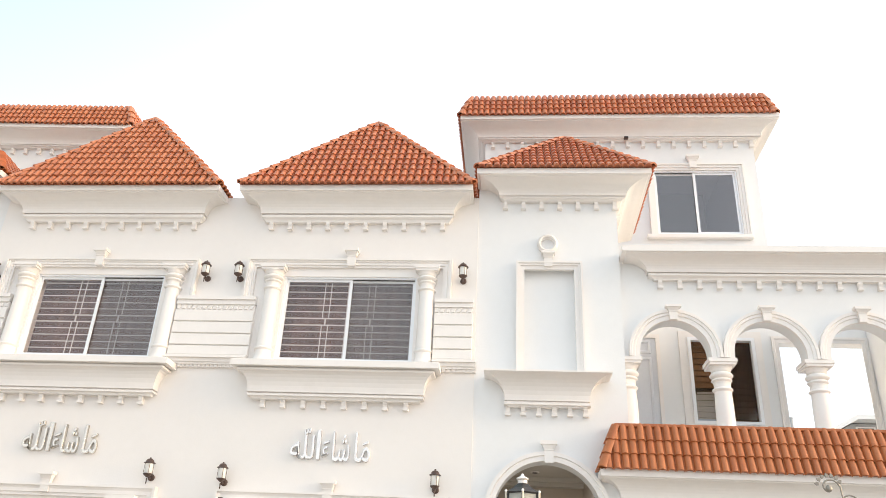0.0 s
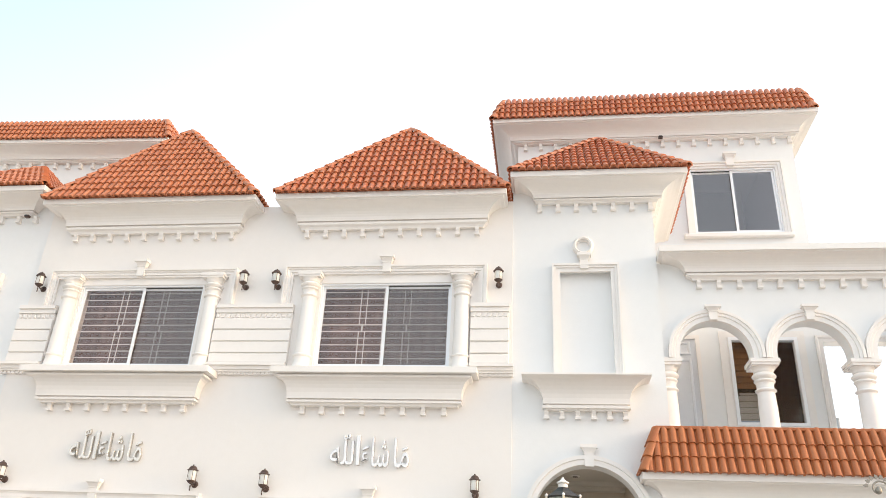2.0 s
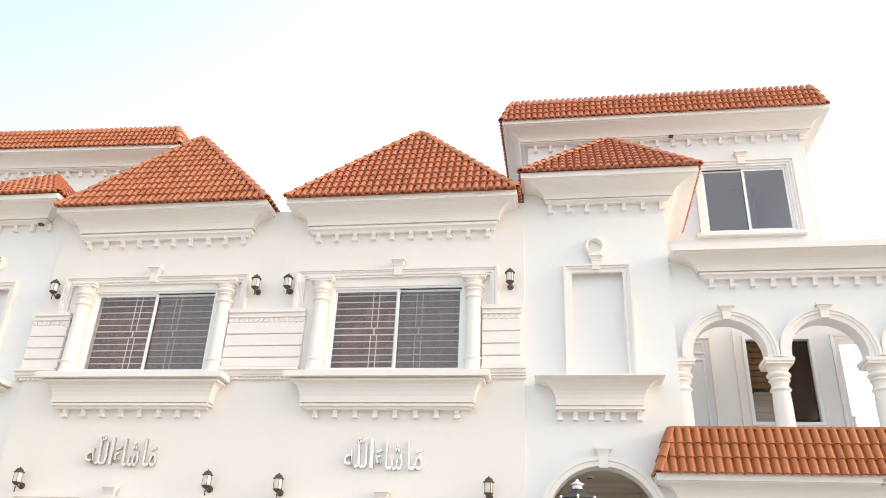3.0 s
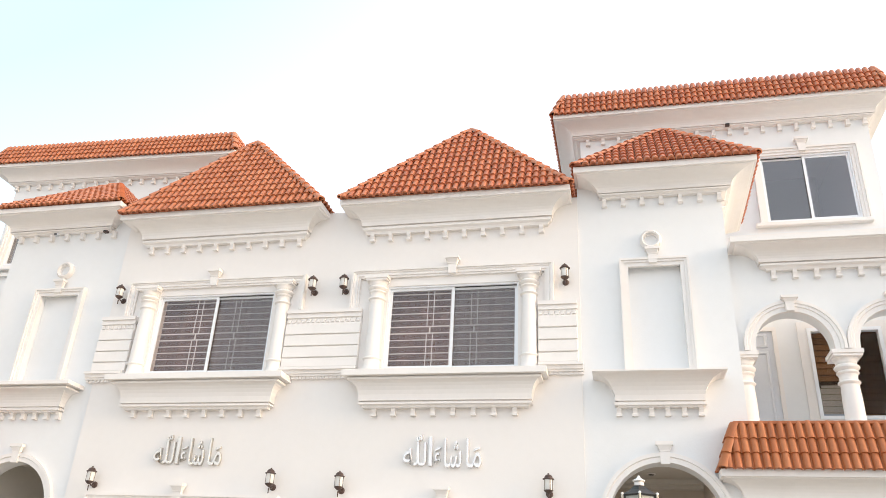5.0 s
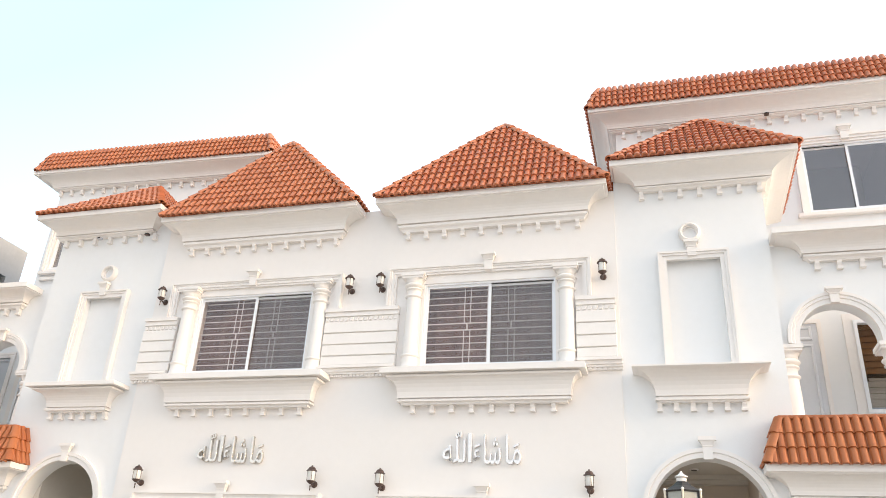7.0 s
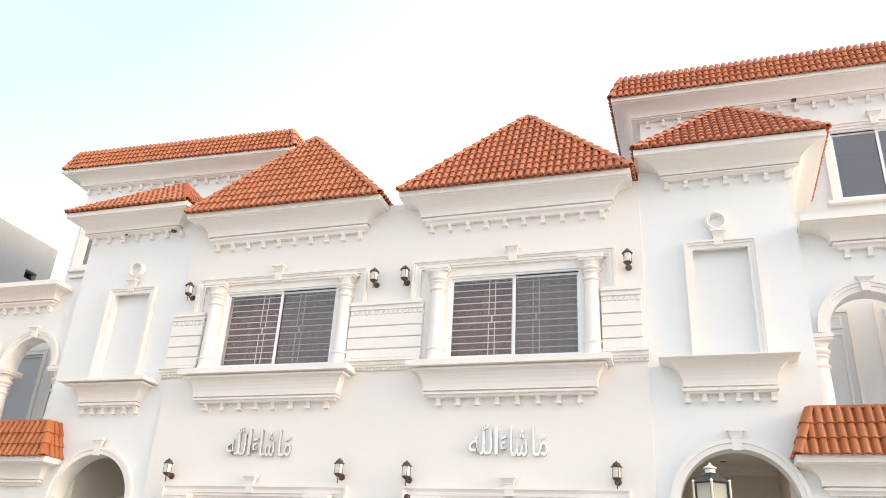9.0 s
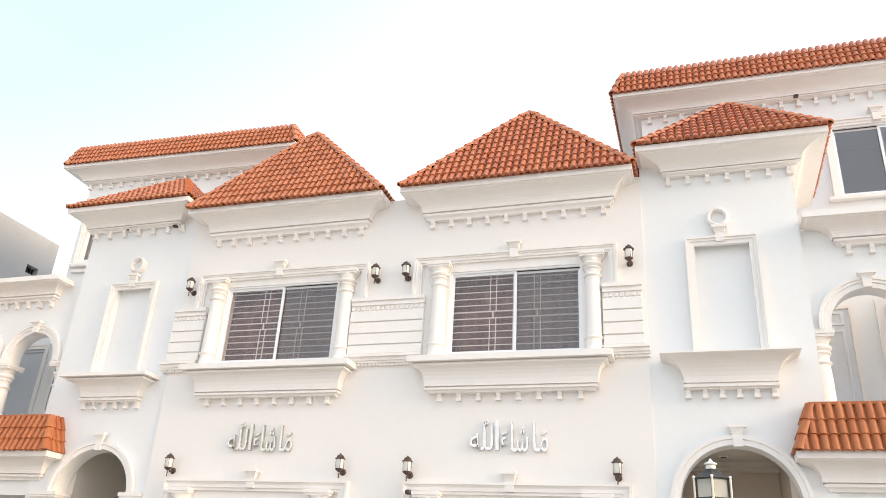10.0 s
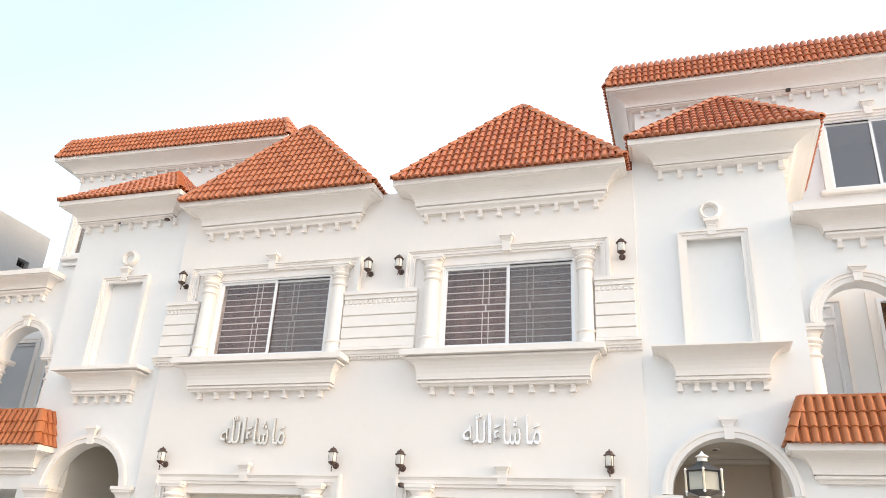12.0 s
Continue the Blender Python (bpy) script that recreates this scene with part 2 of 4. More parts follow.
def u_frame(x0, x1, zb, zt, yw, profile, closed=False):
    """Mitred moulding round an opening: up, over and down (and under, if closed). The profile is (in from the outer edge, out from the wall)."""
    bm = bmesh.new()
    rows = []
    for d, o in profile:
        c = [(x0 + d, zb + (d if closed else 0)), (x0 + d, zt - d), (x1 - d, zt - d), (x1 - d, zb + (d if closed else 0))]
        rows.append([bm.verts.new((x, yw - o, z)) for x, z in c])
    n = 4 if closed else 3
    for a, b in zip(rows, rows[1:]):
        for i in range(n):
            j = (i + 1) % 4
            bm.faces.new((a[i], b[i], b[j], a[j]))
    if not closed:
        bm.faces.new([r[0] for r in rows][::-1])
        bm.faces.new([r[3] for r in rows])
    return tidy(bm)


def arch_band(cx, zc, yw, profile, n=36, leg=0.0):
    """Half-round moulding, on straight legs where given: the profile is (radius, out from the wall), from the inner edge outwards."""
    bm = bmesh.new()
    rows = []
    for r, o in profile:
        way = [(-r * math.cos(math.pi * i / n), r * math.sin(math.pi * i / n)) for i in range(n + 1)]
        if leg:
            way = [(-r, -leg)] + way + [(r, -leg)]
        rows.append([bm.verts.new((cx + x, yw - o, zc + z)) for x, z in way])
    n = len(rows[0]) - 1
    for a, b in zip(rows, rows[1:]):
        for i in range(n):
            bm.faces.new((a[i], a[i + 1], b[i + 1], b[i]))
    for e in (0, n):
        bm.faces.new([r[e] for r in rows])
    return tidy(bm)


def lathe(cx, cy, profile, n=28, turn=0.0):
    bm = bmesh.new()
    rows = [[bm.verts.new((cx + r * math.cos(turn + 2 * math.pi * i / n), cy + r * math.sin(turn + 2 * math.pi * i / n), z)) for i in range(n)] for r, z in profile]
    for a, b in zip(rows, rows[1:]):
        for i in range(n):
            j = (i + 1) % n
            bm.faces.new((a[i], a[j], b[j], b[i]))
    bm.faces.new(rows[0][::-1])
    bm.faces.new(rows[-1])
    return bm


def keystone(cx, yw, z0, z1, w0, w1, out):
    """Tapered keystone with a stepped cap."""
    bm = bmesh.new()
    def taper(za, zb, wa, wb, oa, ob_):
        a = [(cx - wa, yw, za), (cx + wa, yw, za), (cx + wa, yw - oa, za), (cx - wa, yw - oa, za)]
        b = [(cx - wb, yw, zb), (cx + wb, yw, zb), (cx + wb, yw - ob_, zb), (cx - wb, yw - ob_, zb)]
        va, vb = [bm.verts.new(p) for p in a], [bm.verts.new(p) for p in b]
        for i in range(4):
            j = (i + 1) % 4
            bm.faces.new((va[i], va[j], vb[j], vb[i]))
        bm.faces.new(va[::-1])
        bm.faces.new(vb)
    k = z1 - z0
    taper(z0, z0 + k * 0.56, w0 * 0.92, w0, out * 0.50, out * 0.55)
    taper(z0 + k * 0.56, z0 + k * 0.62, w0 * 1.12, w0 * 1.12, out * 0.62, out * 0.64)
    taper(z0 + k * 0.62, z0 + k * 0.83, w0 * 1.02, w1 * 0.86, out * 0.58, out * 0.86)
    taper(z0 + k * 0.83, z1, w1, w1, out, out)
    bmesh.ops.recalc_face_normals(bm, faces=bm.faces[:])
    return bm


def bracket_mesh():
    """Small corbel with a hollow front and a wider foot, its back on y = 0 and its top on z = 0."""
    keep, SIDE[0] = SIDE[0], 1
    bm = boxes((-0.036, 0.036, -0.072, 0, -0.112, -0.082))
    side = [(0, 0), (-0.075, 0), (-0.073, -0.03), (-0.062, -0.052), (-0.056, -0.070), (-0.060, -0.082), (0, -0.082)]
    ends = [[bm.verts.new((x, y, z)) for y, z in side] for x in (-0.028, 0.028)]
    bm.faces.new(ends[0])
    bm.faces.new(ends[1][::-1])
    for i in range(len(side)):
        j = (i + 1) % len(side)
        bm.faces.new((ends[0][i], ends[1][i], ends[1][j], ends[0][j]))
    bmesh.ops.recalc_face_normals(bm, faces=bm.faces[:])
    me = finish(bm, "bracket", STUCCO)
    SIDE[0] = keep
    return me


BRACKET = bracket_mesh()


def brackets(parent, xa, xb, n, yw, z):
    for i in range(n):
        x = xa + (xb - xa) * i / (n - 1)
        piece("bracket", BRACKET, mirrored(Matrix.Translation((x, yw, z))), parent)


def side_brackets(parent, xw, ya, yb, n, z):
    for i in range(n):
        y = ya + (yb - ya) * i / (n - 1)
        piece("bracket", BRACKET, mirrored(Matrix.Translation((xw, y, z)) @ pose(0, 0, 0, 0, 0, 90)), parent)


# ---- roof tiles ----
PITCH = 0.1055


def tile_mesh(length, seed):
    """One barrel tile with its flat pan edges: x across, y up the slope, z off the roof."""
    rnd = random.Random(seed)
    h, t = 0.044 + rnd.uniform(-0.002, 0.002), 0.020
    prof = [(-0.5, 0.005), (-0.44, 0.006)] + [(-0.42 * math.cos(math.pi * i / 8), 0.006 + h * math.sin(math.pi * i / 8)) for i in range(1, 8)] + [(0.44, 0.006), (0.5, 0.005)]
    bm = bmesh.new()
    lo = [bm.verts.new((x * PITCH, 0, z + 0.020)) for x, z in prof]
    hi = [bm.verts.new((x * PITCH * 0.94, length, z * 0.90)) for x, z in prof]
    un = [bm.verts.new((x * PITCH * 0.86, 0, max(z + 0.017 - t, 0.004))) for x, z in prof]
    inn = [bm.verts.new((x * PITCH * 0.86, 0.046, max(z + 0.016 - t, 0.003))) for x, z in prof]
    for i in range(len(prof) - 1):
        bm.faces.new((lo[i], lo[i + 1], hi[i + 1], hi[i]))
        bm.faces.new((un[i], un[i + 1], lo[i + 1], lo[i]))
        bm.faces.new((inn[i], inn[i + 1], un[i + 1], un[i]))
    bm.faces.new(inn)
    return bm


def cap_mesh(length, r=0.07):
    """One half-round hip tile along y, a little wider at its lower end."""
    bm = bmesh.new()
    n = 8
    ring = lambda rr, y, up: [bm.verts.new((-rr * math.cos(math.pi * i / n), y, up + rr * 0.75 * math.sin(math.pi * i / n))) for i in range(n + 1)]
    a, b, c = ring(r, 0, 0.019), ring(r * 0.88, length, 0), ring(r * 0.80, 0, 0.008)
    for i in range(n):
        bm.faces.new((a[i], a[i + 1], b[i + 1], b[i]))
        bm.faces.new((c[i], c[i + 1], a[i + 1], a[i]))
    return bm


TILE_CACHE = {}


def clay(porch):
    return TILE_PORCH if porch else TILE if SIDE[0] > 0 else TILE_ORANGE


def shared_tile(kind, length, porch=False):
    key = (kind, round(length, 4), SIDE[0], porch)
    if key not in TILE_CACHE:
        fired = clay(porch)
        keep, SIDE[0] = SIDE[0], 1
        TILE_CACHE[key] = [finish(tile_mesh(length, i) if kind == "tile" else cap_mesh(length), kind, fired if kind == "tile" else fired if porch else CAP, True) for i in range(3 if kind == "tile" else 1)]
        SIDE[0] = keep
    return TILE_CACHE[key]


def lay_tiles(roof, corners, rows, rnd, shift=0.0, lift=0.006, over=0.012, porch=False):
    """Courses of tiles on a flat slope. corners run round the slope with the eave first (two points), seen from outside anticlockwise."""
    p = [Vector(c) for c in corners]
    u = (p[1] - p[0]).normalized()
    nrm = u.cross(p[2] - p[0]).normalized()
    v = nrm.cross(u)
    st = [((q - p[0]).dot(u), (q - p[0]).dot(v)) for q in p]
    width, height = st[1][0], max(q[1] for q in st)
    expo = height / rows
    length = expo + 0.045
    shared = shared_tile("tile", length, porch)
    edges = [(st[i], st[(i + 1) % len(st)]) for i in range(1, len(st))]
    edges = [e for e in edges if abs(e[0][1] - e[1][1]) > 1e-6]
    cols = max(1, round(width / PITCH))
    step = width / cols
    def inside(q, e, m):
        (ax, ay), (bx, by) = e
        ln = math.hypot(bx - ax, by - ay)
        return ((bx - ax) * (q[1] - ay) - (by - ay) * (q[0] - ax)) / ln - m
    for k in range(rows):
        for c in range(cols):
            s, t = (c + 0.5 + shift) * step, k * expo - (over if k == 0 else 0.012)
            box4 = [(s + dx * PITCH / 2, t + dy) for dx in (-1, 1) for dy in (0, length)]
            state = [[inside(q, e, 0) for q in box4] for e in edges]
            if any(max(x) < 0.01 for x in state):
                continue
            cutters = [e for e, x in zip(edges, state) if min(x) < -0.004]
            base = p[0] + u * s + v * t + nrm * lift
            turn = Matrix((u, v, nrm)).transposed().to_4x4()
            jig = pose(rnd.uniform(-0.002, 0.002), rnd.uniform(-0.004, 0.004), rnd.uniform(0, 0.002), rnd.uniform(-0.5, 0.5), rnd.uniform(-1.2, 1.2), rnd.uniform(-0.7, 0.7))
            m = mirrored(Matrix.Translation(base) @ turn @ jig)
            if not cutters:
                piece("tile", shared[rnd.randrange(len(shared))], m, roof)
                continue
            bm = tile_mesh(length, 1)
            for (ax, ay), (bx, by) in cutters:
                co = Vector((ax - s, ay - t, 0))
                no = Vector((by - ay, -(bx - ax), 0)).normalized()
                bmesh.ops.bisect_plane(bm, geom=bm.verts[:] + bm.edges[:] + bm.faces[:], plane_co=co, plane_no=no, clear_outer=True)
            if len(bm.faces) < 2:
                bm.free()
                continue
            piece("tile", finish(bm, "cut_tile", clay(porch), True), m, roof)


def lay_caps(roof, a, b, up, n, rnd, name="hip_tile", porch=False):
    a, b = Vector(a), Vector(b)
    d = (b - a).normalized()
    up = (Vector(up) - d * Vector(up).dot(d)).normalized()
    x = d.cross(up)
    turn = Matrix((x, d, up)).transposed().to_4x4()
    e = (b - a).length / n
    me = shared_tile("cap", e + 0.03, porch)[0]
    for i in range(n):
        jig = pose(rnd.uniform(-0.003, 0.003), 0, rnd.uniform(0, 0.003), 0, rnd.uniform(-2, 2), rnd.uniform(-1, 1))
        piece(name, me, mirrored(Matrix.Translation(a + d * (e * i - 0.015) + up * 0.008) @ turn @ jig), roof)


# ---- sliding window ----
def sliding_window(house, x0, x1, z0, z1, y, grille, rnd, label):
    """Two-leaf white aluminium slider; the house side of the glass is at larger y."""
    win = part("window", u_frame(x0, x1, z0, z1, y, [(0, -0.06), (0, 0.03), (0.024, 0.03), (0.024, -0.06), (0, -0.06)], True), ALU, house, label)
    f, xm = 0.024, (x0 + x1) / 2
    order = SIDE[0] if grille else -SIDE[0]                # which leaf runs behind, alike in both houses as seen from the street
    leaves = ((x0 + f - 0.005, xm + 0.03, 0.006 if order > 0 else 0.034), (xm - 0.03, x1 - f + 0.005, 0.034 if order > 0 else 0.006))
    for a, b, dy in leaves:
        part("sash", u_frame(a, b, z0 + f - 0.004, z1 - f + 0.004, y + dy, [(0, -0.022), (0, 0), (0.04, 0), (0.04, -0.022), (0, -0.022)], True), ALU, win)
        g = part("pane", boxes((a + 0.03, b - 0.03, y + dy + 0.008, y + dy + 0.014, z0 + f + 0.02, z1 - f - 0.02)), GLASS_DARK if grille else GLASS_PALE, win, "dark tinted glass pane")
        g.visible_shadow = False
        if dy > 0.02 and grille:
            g = part("insect_screen", boxes((a + 0.03, b - 0.03, y + dy + 0.018, y + dy + 0.019, z0 + f + 0.02, z1 - f - 0.02)), SCREEN, win, "fine grey insect screen")
            g.visible_shadow = False
    ta, tb = (xm + 0.03, x1 - f) if order > 0 else (x0 + f, xm - 0.03)
    part("track", boxes((ta, tb, y + 0.002, y + 0.028, z1 - f - 0.006, z1 - f + 0.003)), BLACK, win, "dark upper track")
    if grille:
        yb = y + 0.075
        zs = [z0 + 0.166 + 0.1004 * i for i in range(11)]
        for z in zs:
            w = 0.013 if z in (zs[4], zs[5]) else 0.0092
            part("grille_bar", boxes((x0, x1, yb, yb + 0.012, z - w / 1.6, z + w / 1.6)), IRON_W, win)
        for cx in (x0 + 0.630, x0 + 1.272):
            for dx in (-0.045, 0.045):
                part("grille_bar", boxes((cx + dx - 0.006, cx + dx + 0.006, yb - 0.010, yb - 0.001, zs[5], zs[10] + 0.05)), IRON_W, win)
                part("grille_bar", boxes((cx + dx - 0.006, cx + dx + 0.006, yb - 0.010, yb - 0.001, z0 + 0.06, zs[4])), IRON_W, win)
            part("grille_bar", boxes((cx - 0.010, cx + 0.010, yb - 0.010, yb - 0.001, zs[4], zs[5])), IRON_W, win)
    return win


def ring_points(r, z0, z1, bulge, n=6):
    """A half-round ring between two heights, on a stem of radius r."""
    return [(r + bulge * math.sin(math.pi * i / n), z0 + (z1 - z0) * i / n) for i in range(n + 1)]


def classical_column(house, cx, cy, z0, z1, r, cap_h, label, base=True, engaged=None):
    zc, k = z1 - cap_h, cap_h
    col = part("column", lathe(cx, cy, [(r * 1.02, z0 + (0.13 if base else 0)), (r * 1.01, z0 + 0.3), (r * 0.93, zc)], 40), STUCCO, house, label, True)
    q = r * 0.95
    prof = [(q * 0.97, zc - 0.01)] + ring_points(q, zc, zc + k * 0.12, r * 0.21) + [(q * 0.98, zc + k * 0.14), (q * 0.97, zc + k * 0.19), (q * 0.99, zc + k * 0.25), (q * 1.05, zc + k * 0.29)]
    prof += [(q * 1.02, zc + k * 0.295)] + ring_points(q * 1.06, zc + k * 0.305, zc + k * 0.405, r * 0.16) + [(q * 1.03, zc + k * 0.415)]
    prof += ring_points(q * 1.13, zc + k * 0.43, zc + k * 0.60, r * 0.25) + [(q * 1.06, zc + k * 0.615), (q * 1.12, zc + k * 0.63)]
    prof += [(q * 1.16, zc + k * 0.68), (q * 1.24, zc + k * 0.74), (q * 1.38, zc + k * 0.785), (q * 1.38, zc + k * 0.80)]
    part("capital", lathe(cx, cy, prof, 40), STUCCO, col, "", True)
    w, yb, yf = r * 1.60, cy + r * 1.60, cy - r * 1.60
    if engaged is not None:
        yb, yf = engaged, cy - r * 1.30
    ab = boxes((cx - w * 0.92, cx + w * 0.92, yf + w * 0.08, yb, z1 - k * 0.20, z1 - k * 0.12), (cx - w, cx + w, yf, yb, z1 - k * 0.12, z1))
    part("abacus", ab, STUCCO, col)
    if base:
        part("base", lathe(cx, cy, [(r * 1.22, z0), (r * 1.22, z0 + 0.02)] + ring_points(r * 1.14, z0 + 0.02, z0 + 0.06, r * 0.12) + [(r * 1.06, z0 + 0.10)] + [(r * 1.02, z0 + 0.175)] + ring_points(r * 1.04, z0 + 0.185, z0 + 0.23, r * 0.19) + [(r * 1.0, z0 + 0.23)], 40), STUCCO, col, "", True)
    return col


def eave_profile(zb, zt, o, bed=1.0):
    """Eave moulding from the bottom up: bed mouldings, a hollow, and a fascia under the tiles."""
    low = [(0, -0.02), (0.07, -0.02), (0.075, 0.0), (0.088, 0.03), (0.116, 0.052), (0.125, 0.063), (0.125, 0.108), (0.098, 0.112), (0.098, 0.135), (0.14, 0.135), (0.14, 0.15)]
    hollow = cove(0.14, zb + 0.155 * bed, o - 0.045, zt - 0.10)
    return [(q, zb + z * bed) for q, z in low] + hollow + [(o - 0.035, zt - 0.085), (o, zt - 0.085), (o, zt), (o - 0.05, zt)]



def house(side):
    """One half of the pair, planned for x > 0; side -1 mirrors it."""
    SIDE[0] = side
    rnd = random.Random(11 + side)
    d = 0.0 if side > 0 else -0.045          # the second house sits a little lower in places
    h = thing("house", side * 4.7, 4.5, 0, "white plastered two-storey villa with terracotta tiled eaves and classical mouldings", "house", "pair of mirrored villas")
    tower = []
    right = side > 0
    edge = 5.667 if right else 5.86          # where the niche wall ends and the arcade begins
    win_x = 8.10 if right else 8.18          # outer jamb of the tower window
    door_x = 4.62 if right else 4.645        # middle of the entrance arch
    lead = 0.0 if right else 0.23            # the second arcade starts further out
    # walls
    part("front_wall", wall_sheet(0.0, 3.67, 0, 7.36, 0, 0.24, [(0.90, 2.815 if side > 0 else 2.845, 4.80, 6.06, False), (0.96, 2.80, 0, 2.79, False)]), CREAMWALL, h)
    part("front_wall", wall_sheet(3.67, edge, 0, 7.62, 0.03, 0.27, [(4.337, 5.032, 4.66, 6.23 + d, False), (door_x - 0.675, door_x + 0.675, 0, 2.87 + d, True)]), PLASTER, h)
    cols = [5.715 + lead + 1.23 * i for i in range(4)]
    far = 9.75 + 0.24                        # the arcade's outer end
    part("arcade_wall", wall_sheet(edge, far, 4.97, 6.36, 0.11, 0.33, [(c + 0.165, c + 1.095, 4.97, 5.03, True) for c in cols[:3]]), PLASTER, h)
    part("niche_panel", boxes((4.30, 5.07, 0.115, 0.16, 4.62, 6.27)), PLASTER, h)
    part("porch_wall", boxes((edge, far, 0.07, 0.29, 2.80, 4.06), (5.34, 5.667, 0.272, 0.5, 0, 2.8), (far - 0.3, far, 0.07, 0.37, 0, 2.8)), PLASTER, h)
    part("side_wall", boxes((5.427, edge, 0.272, 0.60, 4.05, 7.62), (5.427, 5.667, 0.602, 2.1, 4.05, 7.62)), PLASTER, h)
    part("side_wall", boxes((far - 0.24, far, 0.332, 2.30, 0, 6.30), (far - 0.24, far, 2.302, 9.0, 0, 4.0)), PLASTER, h)
    part("party_wall", boxes((0.002, 0.15, 0.242, 9.0, 0, 7.36)), PLASTER, h)
    part("back_wall", boxes((0.152, far - 0.242, 8.76, 9.0, 0, 4.0), (0.152, 8.39, 8.76, 9.0, 4.0, 7.36)), PLASTER, h)
    part("upper_floor", boxes((0.152, far - 0.242, 0.332, 8.758, 3.88, 4.04)), PLASTER, h)
    part("flat_roof", boxes((0.152, 5.425, 0.242, 8.758, 7.0, 7.15), (5.427, 8.39, 2.102, 8.758, 7.0, 7.15)), CEMENT, h)
    part("room_wall", boxes((0.152, 3.6, 3.6, 3.75, 4.042, 6.998), (3.45, 3.6, 0.272, 3.598, 4.042, 6.998)), ROOMWALL, h)
    tower.append(part("tower_wall", wall_sheet(3.65, 8.46 if right else 8.39, 7.152, 10.05, 2.12, 2.34, [(6.66, win_x, 7.86, 9.12, False)]), PLASTER, h))
    tower.append(part("tower_side", boxes((3.65, 3.87, 2.342, 7.0, 7.152, 10.05)), PLASTER, h))
    tower.append(part("tower_side", boxes((8.17, 8.46 if right else 8.39, 2.342, 7.0, 7.152, 10.05)), PLASTER, h))
    tower.append(part("tower_back", boxes((3.872, 8.168, 6.78, 7.0, 7.152, 10.05)), PLASTER, h))
    tower.append(part("tower_roof", boxes((3.60, 8.44, 2.05, 7.05, 10.052, 10.20)), CEMENT, h))
    # balcony behind the arcade
    part("balcony_back_wall", wall_sheet(5.669, 8.39, 4.042, 7.15, 2.1, 2.34, [(6.96, 8.01, 4.57, 5.98, False)]), PLASTER, h)
    part("balcony_side_wall", boxes((8.15, 8.39, 2.342, 8.758, 4.042, 7.15)), PLASTER, h)
    # added partial slab; its depth only sets how much skylight reaches the balcony
    part("balcony_shade_slab", boxes((5.669, far - 0.242, 0.332, 1.12, 6.17, 6.30)), PLASTER, h)
    part("balcony_lintel", boxes((8.392, far - 0.242, 2.1, 2.30, 5.905, 6.168)), PLASTER, h)
    part("opening_trim", u_frame(8.275, far - 0.245, 4.042, 6.01, 2.098, [(0, 0), (0, 0.028), (0.035, 0.028), (0.05, 0.016), (0.105, 0.016), (0.105, 0)]), STUCCO, h)
    if not right:
        gd = part("balcony_door", boxes((8.393, far - 0.35, 2.14, 2.18, 4.042, 5.903)), DOORPAINT, h, "closed grey flush balcony door")
        part("door_frame", u_frame(8.36, far - 0.35, 4.042, 5.90, 2.139, [(0, 0), (0, 0.03), (0.05, 0.03), (0.06, 0)]), DOORPAINT, gd)
    part("window_surround", u_frame(6.83, 8.12, 4.47, 6.08, 2.098, [(0, 0), (0, 0.022), (0.10, 0.022), (0.145, 0.012), (0.145, 0)], True), STUCCO, h)
    w = part("balcony_window", u_frame(6.965, 8.005, 4.575, 5.975, 2.105, [(0, -0.06), (0, 0.045), (0.05, 0.045), (0.05, -0.06), (0, -0.06)], True), ALU, h, "white framed window with dark tinted glass")
    g = part("pane", boxes((7.03, 7.95, 2.15, 2.156, 4.67, 5.91)), GLASS_AMBER, w)
    g.visible_shadow = False
    part("slat_backing", boxes((6.98, 7.99, 2.27, 2.28, 4.60, 5.96)), BLACK, w)
    # brown slats model the slatted wooden ceiling that the glass reflects
    for i in range(-6, 8):
        bm = boxes((7.0 if i >= 0 else 7.46, 7.98, -0.004, 0.004, -0.049, 0.049))
        bm.transform(Matrix.Translation((0, 2.245, 5.235 + i * 0.098)) @ pose(0, 0, 0, -16))
        part("blind_slat", bm, WOOD, w, "brown slat standing in for a reflected wooden ceiling")
    # grey slats model a pale reflection low in the glass
    for i in range(5):
        part("grey_reflection_slat", boxes((7.0, 7.45, 2.20, 2.21, 4.615 + i * 0.092, 4.70 + i * 0.092)), GREYSLAT, w, "grey slat standing in for a reflection in the glass")
    part("grey_reflection_slat", soft_box(7.07, 7.45, 2.20, 2.21, 5.075, 5.115, 0.004), GREYSLAT, w, "grey slat standing in for a reflection in the glass")
    g = part("pane", boxes((7.47, 7.95, 2.165, 2.171, 4.67, 5.91)), GLASS_SMOKED, w, "dark smoked sliding pane")
    g.visible_shadow = False
    bd = part("balcony_door", boxes((5.72, 6.50, 2.065, 2.098, 4.042, 5.97)), DOORWHITE, h, "grey-white panelled balcony door")
    part("door_frame", u_frame(5.70, 6.52, 4.042, 6.0, 2.098, [(0, 0), (0, 0.06), (0.06, 0.06), (0.06, 0)]), STUCCO, bd)
    for z0, z1 in ((4.12, 5.62), (5.68, 5.90)):
        part("door_panel", u_frame(5.84, 6.38, z0, z1, 2.064, [(0, 0), (0.012, 0.02), (0.036, 0.02), (0.05, 0)], True), DOORWHITE, bd)
